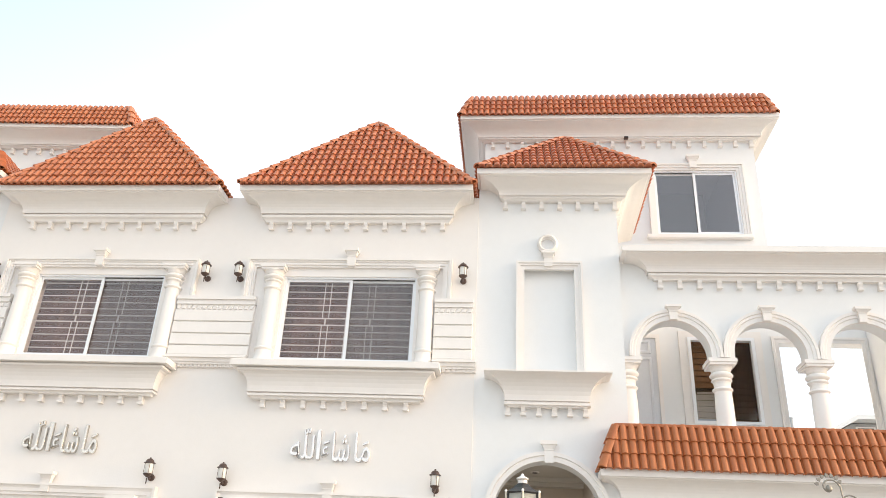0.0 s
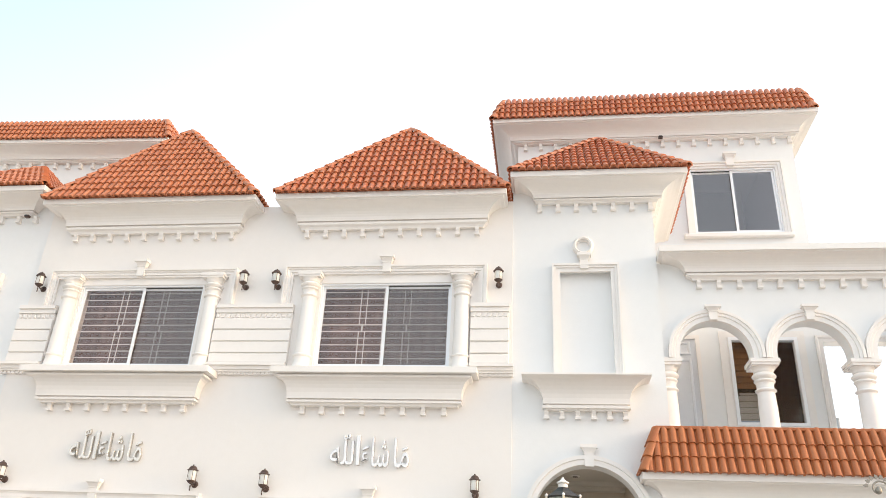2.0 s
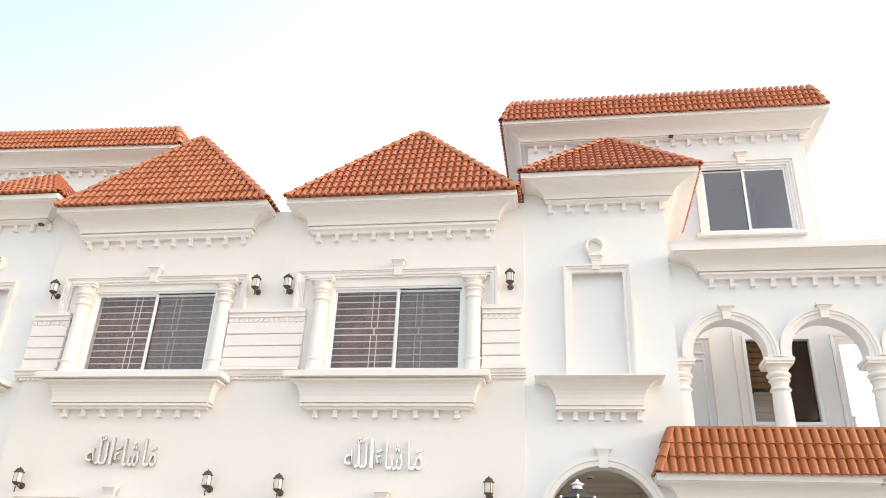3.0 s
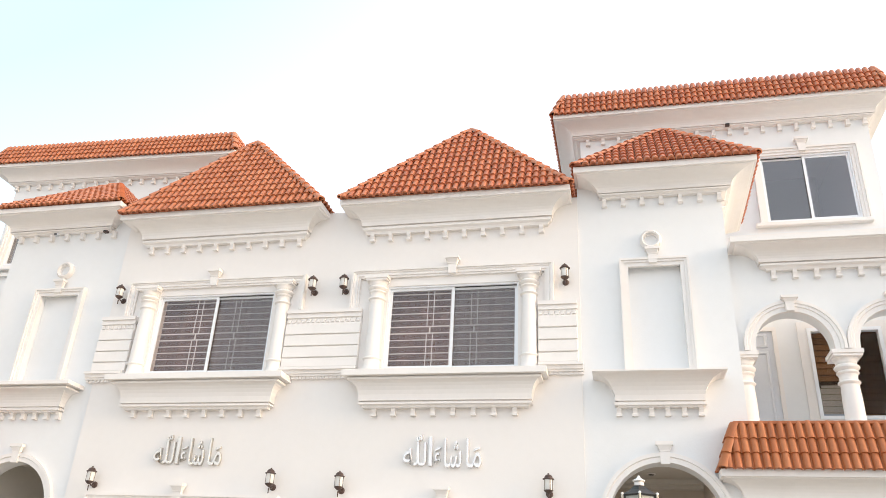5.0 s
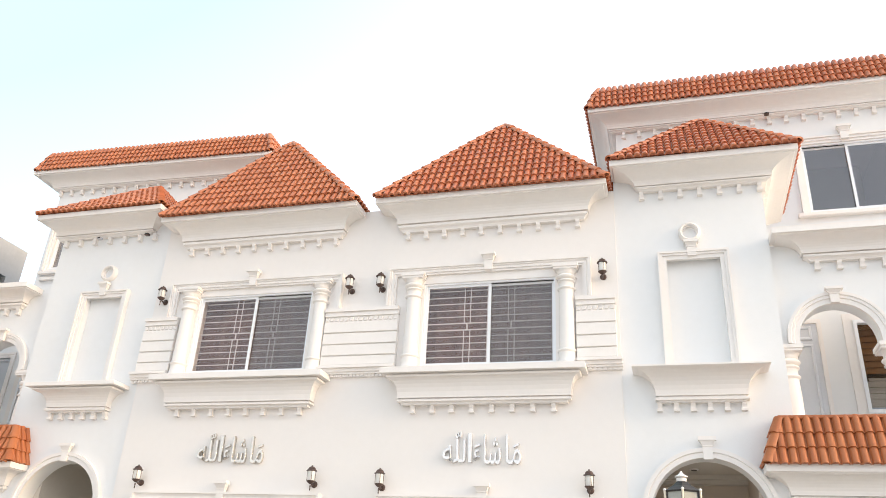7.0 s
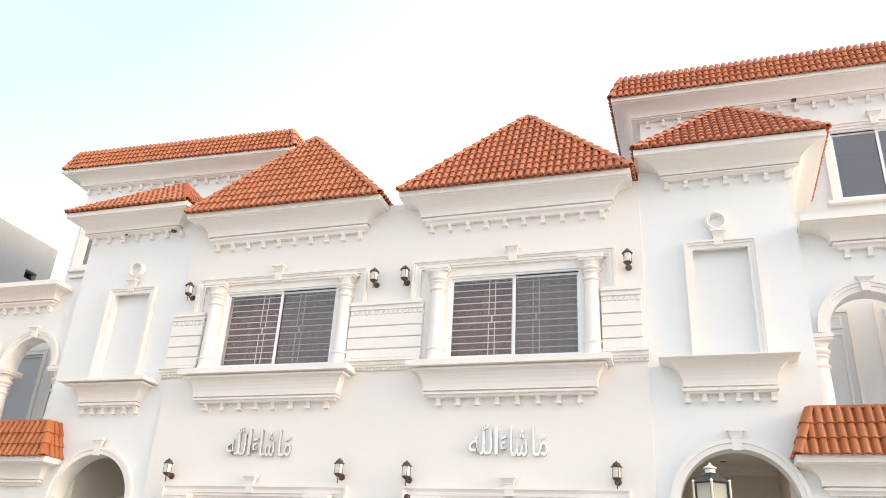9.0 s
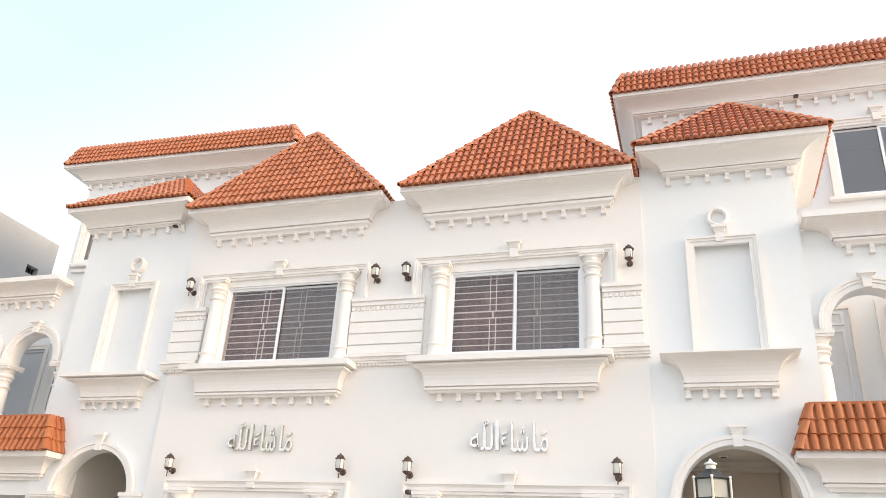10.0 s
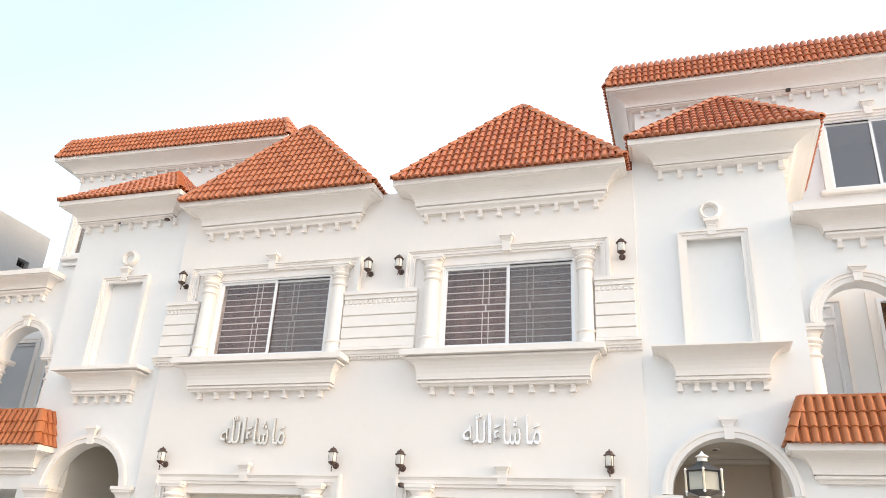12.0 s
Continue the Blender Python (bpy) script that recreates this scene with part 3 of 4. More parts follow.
    # entrance vestibule and garage recess
    part("vestibule", boxes((3.671, 3.80, 0.272, 1.75, 0, 3.58), (5.20, 5.338, 0.272, 1.75, 0, 3.58), (3.802, 5.198, 1.6, 1.75, 0, 3.58)), VESTIBULE if right else PALEPORCH, h)
    part("vestibule_ceiling", boxes((3.671, 5.338, 0.272, 2.6, 3.582, 3.70), (3.802, 5.198, 1.35, 1.598, 3.52, 3.58), (3.802, 5.198, 1.45, 1.598, 3.47, 3.52)), PALEPORCH, h)
    part("porch_ceiling", boxes((5.669, far - 0.242, 0.292, 3.0, 2.95, 3.05)), PLASTER, h)
    part("porch_back_wall", boxes((5.34, far - 0.242, 3.0, 3.2, 0, 3.05)), PLASTER, h)
    gd = part("garage_door", boxes((0.94, 2.82, 0.16, 0.20, 0, 2.80)), GATE, h, "beige panelled garage door")
    for i in range(6):
        part("door_panel", u_frame(1.0, 2.76, 0.06 + i * 0.45, 0.46 + i * 0.45, 0.16, [(0, 0), (0.02, 0.015), (0.05, 0.015), (0.07, 0)], True), GATE, gd)
    # curtain inside the bay window
    bm = bmesh.new()
    n = 130
    for i in range(n):
        a, b = 0.55 + 2.75 * i / n, 0.55 + 2.75 * (i + 1) / n
        ya, yb = (0.34 + 0.03 * math.sin(17 * q) + 0.012 * math.sin(41 * q) for q in (a, b))
        quad(bm, (a, ya, 4.7), (b, yb, 4.7), (b, yb, 6.2), (a, ya, 6.2))
    part("curtain", tidy(bm), CURTAIN, h, "gathered brown curtain behind the bay window", True)
    # bay window, columns, surround
    sliding_window(h, 0.90, 2.815 if side > 0 else 2.845, 4.80, 6.06, 0.05, True, rnd, "white two-leaf sliding window with pale security grille")
    for cx in ((0.752, 2.972) if side > 0 else (0.722, 2.985)):
        classical_column(h, cx, -0.03, 4.73, 6.185, 0.110, 0.37, "white engaged column with ringed capital", True, 0.0)
    part("window_surround", u_frame(0.345 - d, 3.315 - d, 5.715, 6.315 + d / 2, 0, [(0, 0), (0, 0.095), (0.03, 0.095), (0.03, 0.075), (0.05, 0.075), (0.062, 0.058), (0.095, 0.058), (0.095, 0.04), (0.125, 0.04), (0.125, 0)]), STUCCO, h)
    part("keystone", keystone(1.865 - d, -0.03, 6.20 + d / 2, 6.455 + d / 2, 0.062, 0.10, 0.13), STUCCO, h)
    # rusticated panels beside the window
    for x0, x1 in (((-0.60, 0.545),) if right else ()) + ((3.10, 3.63) if right else (3.13, 3.71),):
        zs = [4.83, 4.975, 5.148, 5.325, 5.50]
        pan = part("wall_panel", boxes((x0, x1, -0.055, 0, 4.83, 5.60)), STUCCO, h, "grooved white wall panel with rope moulding")
        for a, b in zip(zs, zs[1:]):
            e = soft_box(x0, x1, -0.080, -0.054, a + 0.008, b - 0.008, 0.007)
            part("board", e, STUCCO, pan)
        part("panel_cap", boxes((x0, x1, -0.082, 0, 5.585, 5.625), (x0, x1, -0.070, 0, 5.625, 5.655), (x0, x1, -0.10, 0, 5.655, 5.71)), STUCCO, pan)
        bm = bmesh.new()
        nb = round((x1 - x0) / 0.075)
        for i in range(nb):
            cx = x0 + (i + 0.5) * (x1 - x0) / nb
            v = [bm.verts.new(p) for p in ((cx - 0.030, -0.074, 5.518), (cx + 0.012, -0.074, 5.518), (cx + 0.030, -0.074, 5.562), (cx - 0.012, -0.074, 5.562),
                                           (cx - 0.034, -0.054, 5.506), (cx + 0.016, -0.054, 5.506), (cx + 0.036, -0.054, 5.574), (cx - 0.016, -0.054, 5.574))]
            for f in ((0, 1, 2, 3), (4, 5, 1, 0), (5, 6, 2, 1), (6, 7, 3, 2), (7, 4, 0, 3)):
                bm.faces.new([v[j] for j in f])
        part("rope_moulding", tidy(bm), STUCCO, pan)
        ext = 0.06 if x0 > 1 else 0
        part("ledge", boxes((x0, x1 + ext, -0.135, 0, 4.785, 4.822), (x0, x1 + ext, -0.095, 0, 4.735, 4.785), (x0, x1 + ext, -0.07, 0, 4.705, 4.735), (x0, x1 + ext, -0.034, 0, 4.668, 4.705)), STUCCO, pan)
        nb = int((x1 - x0) / 0.055)
        for i in range(nb):
            cx = x0 + (i + 0.5) * (x1 + ext - x0) / nb
            part("dentil", boxes((cx - 0.019, cx + 0.019, -0.052, 0, 4.672, 4.706)), STUCCO, pan)
    # window shelf
    sill = part("window_shelf", cornice(0.80, 2.87, 0, [(0, 4.235), (0.10, 4.235), (0.105, 4.265), (0.15, 4.27), (0.15, 4.297), (0.112, 4.30), (0.112, 4.318), (0.15, 4.318), (0.15, 4.335)] + cove(0.15, 4.34, 0.27, 4.575, 6) + [(0.285, 4.58), (0.29, 4.604), (0.26, 4.606), (0.26, 4.622), (0.36, 4.622), (0.36, 4.70), (0.345, 4.708), (0, 4.73)]), STUCCO, h)
    brackets(sill, 0.855 if right else 0.84, 2.785 if right else 2.83, 8, 0, 4.243)
    # niche
    part("niche_surround", u_frame(4.222, 5.145, 4.66, 6.315 + d, 0.03, [(0, 0), (0, 0.085), (0.028, 0.085), (0.028, 0.065), (0.06, 0.065), (0.06, 0.045), (0.115, 0.045), (0.115, 0)]), STUCCO, h)
    part("keystone", keystone(4.672 - d, 0.0, 6.235 + d, 6.46 + d, 0.06, 0.095, 0.10), STUCCO, h)
    ring = bmesh.new()
    prof = [(0.148, 0), (0.148, 0.05), (0.138, 0.066), (0.118, 0.084), (0.102, 0.074), (0.098, 0.036), (0.088, 0.032), (0.084, -0.005)]
    rr = [[ring.verts.new((4.667 - d + r * math.cos(2 * math.pi * i / 32), 0.03 - o, 6.60 + r * math.sin(2 * math.pi * i / 32))) for i in range(32)] for r, o in prof]
    for a, b in zip(rr, rr[1:]):
        for i in range(32):
            ring.faces.new((a[i], a[(i + 1) % 32], b[(i + 1) % 32], b[i]))
    part("ring_ornament", tidy(ring), STUCCO, h, "", True)
    foot = [(0, 4.22), (0.09, 4.22), (0.09, 4.238), (0.13, 4.242), (0.13, 4.276), (0.09, 4.28), (0.09, 4.298), (0.12, 4.298), (0.12, 4.31)]
    crown = cove(0.12, 4.315, 0.37, 4.60) + [(0.39, 4.61), (0.39, 4.632), (0.37, 4.638), (0, 4.66)]
    if side < 0:
        crown = cove(0.12, 4.315, 0.30, 4.53) + [(0.31, 4.535), (0.31, 4.555), (0.28, 4.557), (0.28, 4.573), (0.385, 4.573), (0.385, 4.628), (0.37, 4.634), (0, 4.66)]
    shelf = part("niche_shelf", cornice(4.20, 5.06, 0.03, foot + crown), STUCCO, h)
    brackets(shelf, 4.12, 5.125, 6, 0.03, 4.228)
    # entrance arch
    part("arch_moulding", arch_band(door_x, 2.87 + d, 0.03, [(0.675, 0), (0.675, 0.05), (0.735, 0.05), (0.745, 0.07), (0.79, 0.07), (0.79, 0)]), STUCCO, h)
    part("keystone", keystone(4.645, -0.01, 3.52 + d, 3.79 + d, 0.06, 0.105, 0.075), STUCCO, h)
    for x0, x1 in ((3.74, 4.02), (5.24, 5.68)):
        part("impost", cornice(x0 + 0.06, x1 - 0.06, 0.03, [(0, 2.62), (0.02, 2.62), (0.02, 2.64)] + [(0.02 + 0.03 * math.sin(math.pi * i / 6), 2.64 + 0.035 * i / 6) for i in range(7)] + [(0.03, 2.685), (0.035, 2.72), (0.06, 2.76), (0.085, 2.775), (0.085, 2.80), (0.10, 2.805), (0.10, 2.855), (0, 2.86)], 0.29, 0.29), STUCCO, h, "", True)
    # arcade
    for i, c in enumerate(cols):
        classical_column(h, c, 0.235, 4.05, 4.972, 0.116, 0.42, "white round balcony column with ringed capital", False)
    for c in cols[:3]:
        cx = c + 0.63
        part("arch_moulding", arch_band(cx, 5.03, 0.11, [(0.465, 0), (0.465, 0.045), (0.525, 0.045), (0.533, 0.062), (0.565, 0.062), (0.573, 0.078), (0.611, 0.078), (0.611, 0)], 36, 0.056), STUCCO, h)
        part("keystone", keystone(cx, 0.05, 5.485, 5.685, 0.055, 0.105, 0.10), STUCCO, h)
    corn = part("arcade_cornice", cornice(6.225 + lead, far, 0.11, eave_profile(6.09, 6.455 if right else 6.42, 0.40, 0.6), None, None, 1.0, 1.38 if right else 0.94), STUCCO, h)
    brackets(corn, 6.215 + lead, far - 0.05, 15, 0.11, 6.075)
    # garage surround with columns
    part("garage_surround", u_frame(0.42 if right else 0.37, 3.385 if right else 3.29, 0, 3.06, 0, [(0, 0), (0, 0.095), (0.03, 0.095), (0.03, 0.075), (0.065, 0.06), (0.11, 0.06), (0.11, 0.04), (0.15, 0.04), (0.15, 0)]), STUCCO, h)
    part("keystone", keystone(1.865, -0.03, 2.95, 3.205, 0.062, 0.10, 0.11), STUCCO, h)
    for cx in (0.775, 2.975):
        classical_column(h, cx, -0.03, 0, 2.93, 0.118, 0.37, "white engaged column with ringed capital", True, 0.0)
    # eave cornices
    c1 = part("eave_cornice", cornice(0.575, 3.175, 0, eave_profile(6.92, 7.345, 0.42, 0.75)), STUCCO, h)
    brackets(c1, 0.595, 3.15, 10, 0, 6.905)
    c2 = part("eave_cornice", cornice(4.11, edge, 0.03, eave_profile(7.29, 7.61, 0.46, 0.4), None, 1.72, 1.0 if right else 0.58), STUCCO, h)
    brackets(c2, 4.06 if right else 3.96, 5.64 if right else 5.76, 7, 0.03, 7.275)
    side_brackets(c2, edge, 0.25, 1.60, 6, 7.275)
    top_x = 8.46 if right else 8.39
    c3 = part("eave_cornice", cornice(3.65, top_x, 2.12, eave_profile(9.73, 10.05, 0.45, 0.3), 7.0, 7.0, 0.84 if right else 1.0), STUCCO, h)
    brackets(c3, 3.79, top_x - 0.04, 18, 2.12, 9.715)
    tower.append(c3)
    side_brackets(c3, top_x, 2.3, 6.8, 17, 9.715)
    # tower window
    tower.append(sliding_window(h, 6.66, win_x, 7.86, 9.12, 2.15, False, rnd, "white two-leaf sliding window with dark tinted glass"))
    tower.append(part("window_surround", u_frame(6.54, win_x + 0.12 if right else win_x + 0.09, 7.80, 9.245, 2.12, [(0, 0), (0, 0.075), (0.03, 0.075), (0.03, 0.05), (0.075, 0.05), (0.075, 0.03), (0.12, 0.03), (0.12, 0)]), STUCCO, h))
    tower.append(part("keystone", keystone(7.35, 2.09, 9.15, 9.39, 0.065, 0.11, 0.12), STUCCO, h))
    if right:
        tower.append(part("window_ledge", soft_box(6.46, 8.23, 2.02, 2.118, 7.745, 7.815, 0.012), STUCCO, h))
    else:
        tower.append(part("window_ledge", soft_box(6.46, 8.33, 2.03, 2.118, 7.71, 7.785, 0.012), STUCCO, h))
        tower.append(part("window_ledge", soft_box(6.50, 8.27, 2.06, 2.118, 7.575, 7.645, 0.012), STUCCO, h))
    tower.append(part("room_wall", boxes((4.2, 8.0, 4.0, 4.1, 7.152, 9.9)), ROOMWALL, h))

    # roofs
    def hip_roof(x0, x1, y0, y1, ze, apex, rows, side_rows):
        a = Vector(apex)
        bm = bmesh.new()
        c = [(x0, y0, ze), (x1, y0, ze), (x1, y1, ze), (x0, y1, ze)]
        v = [bm.verts.new(q) for q in c]
        t = bm.verts.new(a)
        for i in range(4):
            bm.faces.new((v[i], v[(i + 1) % 4], t))
        bm.faces.new(v[::-1])
        roof = part("roof", bm, DECK, h, "hipped roof of small terracotta barrel tiles")
        lay_tiles(roof, (c[0], c[1], a), rows, rnd, over=0.04)
        lay_tiles(roof, (c[1], c[2], a), side_rows, rnd)
        lay_tiles(roof, (c[3], c[0], a), side_rows, rnd)
        hips = round(((a - Vector(c[0])).length) / 0.19)
        lay_caps(roof, c[0], a, (-0.5, -0.6, 1), hips, rnd)
        lay_caps(roof, c[1], a, (0.5, -0.6, 1), hips, rnd)
        return roof

    hip_roof(0.17, 3.59, -0.44, 1.56, 7.352, (1.94, 0.55, 9.07 if side > 0 else 9.20), 12, 13)
    hip_roof(3.665, 6.135, -0.43, 1.70, 7.617, (5.0, 0.85, 8.96) if side > 0 else (4.88, 0.95, 8.80), 11, 11)
    # tiled strip round the tower top
    o, i_, z0, z1 = 0.44, 0.26, 10.056, 10.55
    X0, X1, Y0, Y1 = 3.65, 8.39, 2.12, 7.0
    e = [(X0 - o, Y0 - o, z0), (X1 + o - 0.05, Y0 - o, z0), (X1 + o - 0.05, Y1, z0), (X0 - o, Y1, z0)]
    t = [(X0 - i_, Y0 - i_, z1), (X1 + i_, Y0 - i_, z1), (X1 + i_, Y1, z1), (X0 - i_, Y1, z1)]
    bm = bmesh.new()
    ve, vt = [bm.verts.new(q) for q in e], [bm.verts.new(q) for q in t]
    for k in range(4):
        bm.faces.new((ve[k], ve[(k + 1) % 4], vt[(k + 1) % 4], vt[k]))
    bm.faces.new(vt)
    bm.faces.new(ve[::-1])
    roof = part("roof", bm, DECK, h, "steep band of terracotta tiles round the tower top")
    tower.append(roof)
    lay_tiles(roof, (e[0], e[1], t[1], t[0]), 4, rnd, over=0.04)
    lay_tiles(roof, (e[1], e[2], t[2], t[1]), 4, rnd)
    lay_tiles(roof, (e[3], e[0], t[0], t[3]), 4, rnd)
    lay_caps(roof, e[0], t[0], (-1, -1, 0.4), 3, rnd)
    lay_caps(roof, e[1], t[1], (1, -1, 0.4), 3, rnd)
    # porch roof under the balcony
    pe, pt = (5.29, 5.47) if right else (5.36, 5.53)
    e = [(pe, -0.345, 3.42), (far + 0.05, -0.345, 3.42), (far + 0.05, 0.065, 3.42), (pe, 0.065, 3.42)]
    t = [(pt, -0.19, 3.955), (far + 0.05, -0.19, 3.955), (far + 0.05, 0.065, 3.955), (pt, 0.065, 3.955)]
    bm = bmesh.new()
    ve, vt = [bm.verts.new(q) for q in e], [bm.verts.new(q) for q in t]
    for k in range(4):
        bm.faces.new((ve[k], ve[(k + 1) % 4], vt[(k + 1) % 4], vt[k]))
    bm.faces.new(vt)
    bm.faces.new(ve[::-1])
    roof = part("roof", bm, DECK, h, "steep strip of terracotta barrel tiles over the porch")
    lay_tiles(roof, (e[0], e[1], t[1], t[0]), 3, rnd, over=0.022, porch=True)
    lay_tiles(roof, (e[3], e[0], t[0], t[3]), 3, rnd, porch=True)
    lay_caps(roof, e[0], t[0], (-1, -1, 0.4), 3, rnd, porch=True)
    part("roof_capping", soft_box(pt - 0.02, far + 0.05, -0.235, 0.069, 3.957, 4.0, 0.01), TILE_PORCH, h)
    part("porch_cornice", cornice(pe + 0.36, far, 0.07, eave_profile(3.03, 3.42, 0.40, 0.6)), STUCCO, h)
    SIDE[0] = 1
    if side < 0:                             # its tower stands a little askew
        askew = Matrix.Translation((-8.39, 2.12, 0)) @ pose(0, 0, 0, 0, 0, 2.2) @ Matrix.Translation((8.39, -2.12, 0))
        for ob in tower:
            ob.matrix_basis = askew @ ob.matrix_basis
    return h


house(1)
house(-1)

# ---- raised lettering over each garage ----
def glyph_mesh(text):
    c = bpy.data.curves.new("letters", "FONT")
    c.body, c.extrude, c.bevel_depth, c.bevel_resolution, c.resolution_u, c.offset = text, 0.05, 0.008, 1, 4, -0.004
    o = bpy.data.objects.new("letters", c)
    scene.collection.objects.link(o)
    bpy.context.view_layer.update()
    me = bpy.data.meshes.new_from_object(o.evaluated_get(bpy.context.evaluated_depsgraph_get()))
    bpy.data.objects.remove(o)
    bpy.data.curves.remove(c)
    return me


def lettering(x0, z0, label, mat):
    """The phrase in five joined groups, each fitted to its own box (x, z, width, height)."""
    base = thing("lettering", x0 + 0.54, 0, z0, label, "wall lettering", "raised wall lettering")
    groups = [("\ufeea\ufee0\ufedf", 0.0, 0.0, 0.31, 0.31), ("\u0651", 0.165, 0.315, 0.085, 0.09), ("\ufe8d", 0.337, 0.0, 0.06, 0.38), ("\ufe80", 0.42, 0.03, 0.085, 0.14),
              ("\u064e", 0.43, 0.19, 0.075, 0.06), ("\ufe8e\ufeb7", 0.555, -0.02, 0.225, 0.38), ("\ufe8e\ufee3", 0.845, -0.02, 0.20, 0.38), ("\u064e", 0.95, 0.19, 0.07, 0.06)]
    for text, gx, gz, w, hgt in groups:
        me = glyph_mesh(text)
        co = np.array([v.co[:] for v in me.vertices])
        lo, hi = co.min(0), co.max(0)
        # joined letters overlap: each stands a little prouder than the one before
        bm = bmesh.new()
        bm.from_mesh(me)
        bmesh.ops.remove_doubles(bm, verts=bm.verts[:], dist=0.0002)
        todo, rank = set(bm.verts), 0
        while todo:
            seed = min(todo, key=lambda v: v.index)
            island, edge_of = {seed}, [seed]
            while edge_of:
                for e in edge_of.pop().link_edges:
                    for v in e.verts:
                        if v not in island:
                            island.add(v)
                            edge_of.append(v)
            todo -= island
            for v in island:
                v.co = Vector((x0 + gx + (v.co.x - lo[0]) / (hi[0] - lo[0]) * w, -0.002 - (v.co.z - lo[2]) / (hi[2] - lo[2]) * (0.040 + 0.005 * rank), z0 + gz + (v.co.y - lo[1]) / (hi[1] - lo[1]) * hgt))
            rank += 1
        bmesh.ops.recalc_face_normals(bm, faces=bm.faces[:])
        bm.to_mesh(me)
        bm.free()
        me.materials.clear()
        me.materials.append(mat)
        adopt(new("letter", me), base)


lettering(1.31, 3.475, "raised glossy white script lettering on the wall over a garage", CHROME)
lettering(-2.36, 3.475, "raised polished silver script lettering on the wall over a garage", SILVER)


# ---- wall lanterns ----
def wall_lantern(x, z):
    """Brown lantern on a short arm; z is the height of its cap's tip."""
    ob = thing("wall_lantern", x, 0, z - 0.2, "brown bronze wall lantern with frosted glass on white plaster", "wall lamp", "wall lanterns")
    cy = -0.135
    part("wall_plate", tidy(lathe_y(x, 0.0, z - 0.235, [(0.045, -0.001), (0.045, -0.012), (0.032, -0.022), (0.018, -0.026)])), BRONZE, ob, "", True)
    arm = bmesh.new()
    ring_prev = None
    for k in range(9):
        a = k / 8
        c = Vector((x, -0.02 + (cy + 0.02) * a, z - 0.235 - 0.035 * math.sin(math.pi * a) + 0.03 * a))
        ring = [arm.verts.new(c + Vector((0.010 * math.cos(q), 0, 0.010 * math.sin(q)))) for q in (2 * math.pi * i / 8 for i in range(8))]
        if ring_prev:
            for i in range(8):
                arm.faces.new((ring_prev[i], ring_prev[(i + 1) % 8], ring[(i + 1) % 8], ring[i]))
        ring_prev = ring
    part("arm", tidy(arm), BRONZE, ob, "", True)
    part("cap", lathe(x, cy, [(0.062, z - 0.080), (0.074, z - 0.076), (0.071, z - 0.068), (0.054, z - 0.060), (0.050, z - 0.044), (0.038, z - 0.028), (0.022, z - 0.019), (0.012, z - 0.016), (0.009, z - 0.010), (0.012, z - 0.005), (0.004, z)], 18), BRONZE, ob, "", True)
    part("glass", lathe(x, cy, [(0.040, z - 0.207), (0.045, z - 0.20), (0.047, z - 0.09), (0.047, z - 0.08)], 18), FROST, ob, "frosted white glass", True)
    for k in range(4):
        a = 2 * math.pi * k / 4 + 0.5
        px, py = x + 0.055 * math.cos(a), cy + 0.055 * math.sin(a)
        part("rod", lathe(px, py, [(0.0032, z - 0.21), (0.0032, z - 0.078)], 6), BRONZE, ob)
    part("dish", lathe(x, cy, [(0.006, z - 0.252), (0.02, z - 0.246), (0.046, z - 0.226), (0.060, z - 0.209), (0.056, z - 0.204)], 18), BRONZE, ob, "", True)
    part("tail", lathe(x, cy, [(0.003, z - 0.335), (0.009, z - 0.325), (0.006, z - 0.30), (0.010, z - 0.275), (0.006, z - 0.258)], 8), BRONZE, ob, "", True)


def lathe_y(x, y, z, prof, n=20):
    bm = bmesh.new()
    rows = [[bm.verts.new((x + r * math.cos(2 * math.pi * i / n), y + d, z + r * math.sin(2 * math.pi * i / n))) for i in range(n)] for r, d in prof]
    for a, b in zip(rows, rows[1:]):
        for i in range(n):
            bm.faces.new((a[i], a[(i + 1) % n], b[(i + 1) % n], b[i]))
    bm.faces.new(rows[-1])
    return bm


for sx in (1, -1):
    wall_lantern(sx * 0.245, 6.24)
    wall_lantern(sx * 3.48, 6.24)
    wall_lantern(sx * 0.49, (3.385 if sx > 0 else 3.415))
    wall_lantern(sx * 3.225, (3.38 if sx > 0 else 3.415))

# ---- small spot lamps on the cornices ----
def spot(x, y, z, label, mat):
    ob = thing("spot_lamp", x, y, z, label, "spot lamp", "cornice spot lamps")
    part("housing", soft_box(x - 0.038, x + 0.038, y - 0.05, y + 0.02, z - 0.02, z + 0.02, 0.008), mat, ob)
    part("lens", boxes((x - 0.026, x + 0.026, y - 0.056, y - 0.051, z - 0.013, z + 0.013)), BLACK, ob)


spot(6.20, 1.99, 9.735, "small dark spot lamp under the tower cornice", BRONZE)
spot(-4.06, -0.08, 7.235, "small dark spot lamp under the eave cornice", BRONZE)
spot(-5.0, -0.08, 7.235, "small pale grey spot lamp under the eave cornice", DOORPAINT)

dl = thing("ceiling_light", 4.494, 0.959, 3.58, "small round recessed downlight in the entrance ceiling", "downlight")
part("rim", lathe(4.494, 0.959, [(0.055, 3.568), (0.062, 3.572), (0.062, 3.581)], 24), STUCCO, dl, "", True)
part("lens", lathe(4.494, 0.959, [(0.036, 3.562), (0.040, 3.567)], 24), BLACK, dl)

fx = thing("wall_sensor", 0.53, -0.12, 2.9, "small brown sensor box on the garage surround", "sensor")
part("box", soft_box(0.50, 0.57, -0.19, -0.10, 2.885, 2.945, 0.012), BRONZE, fx)
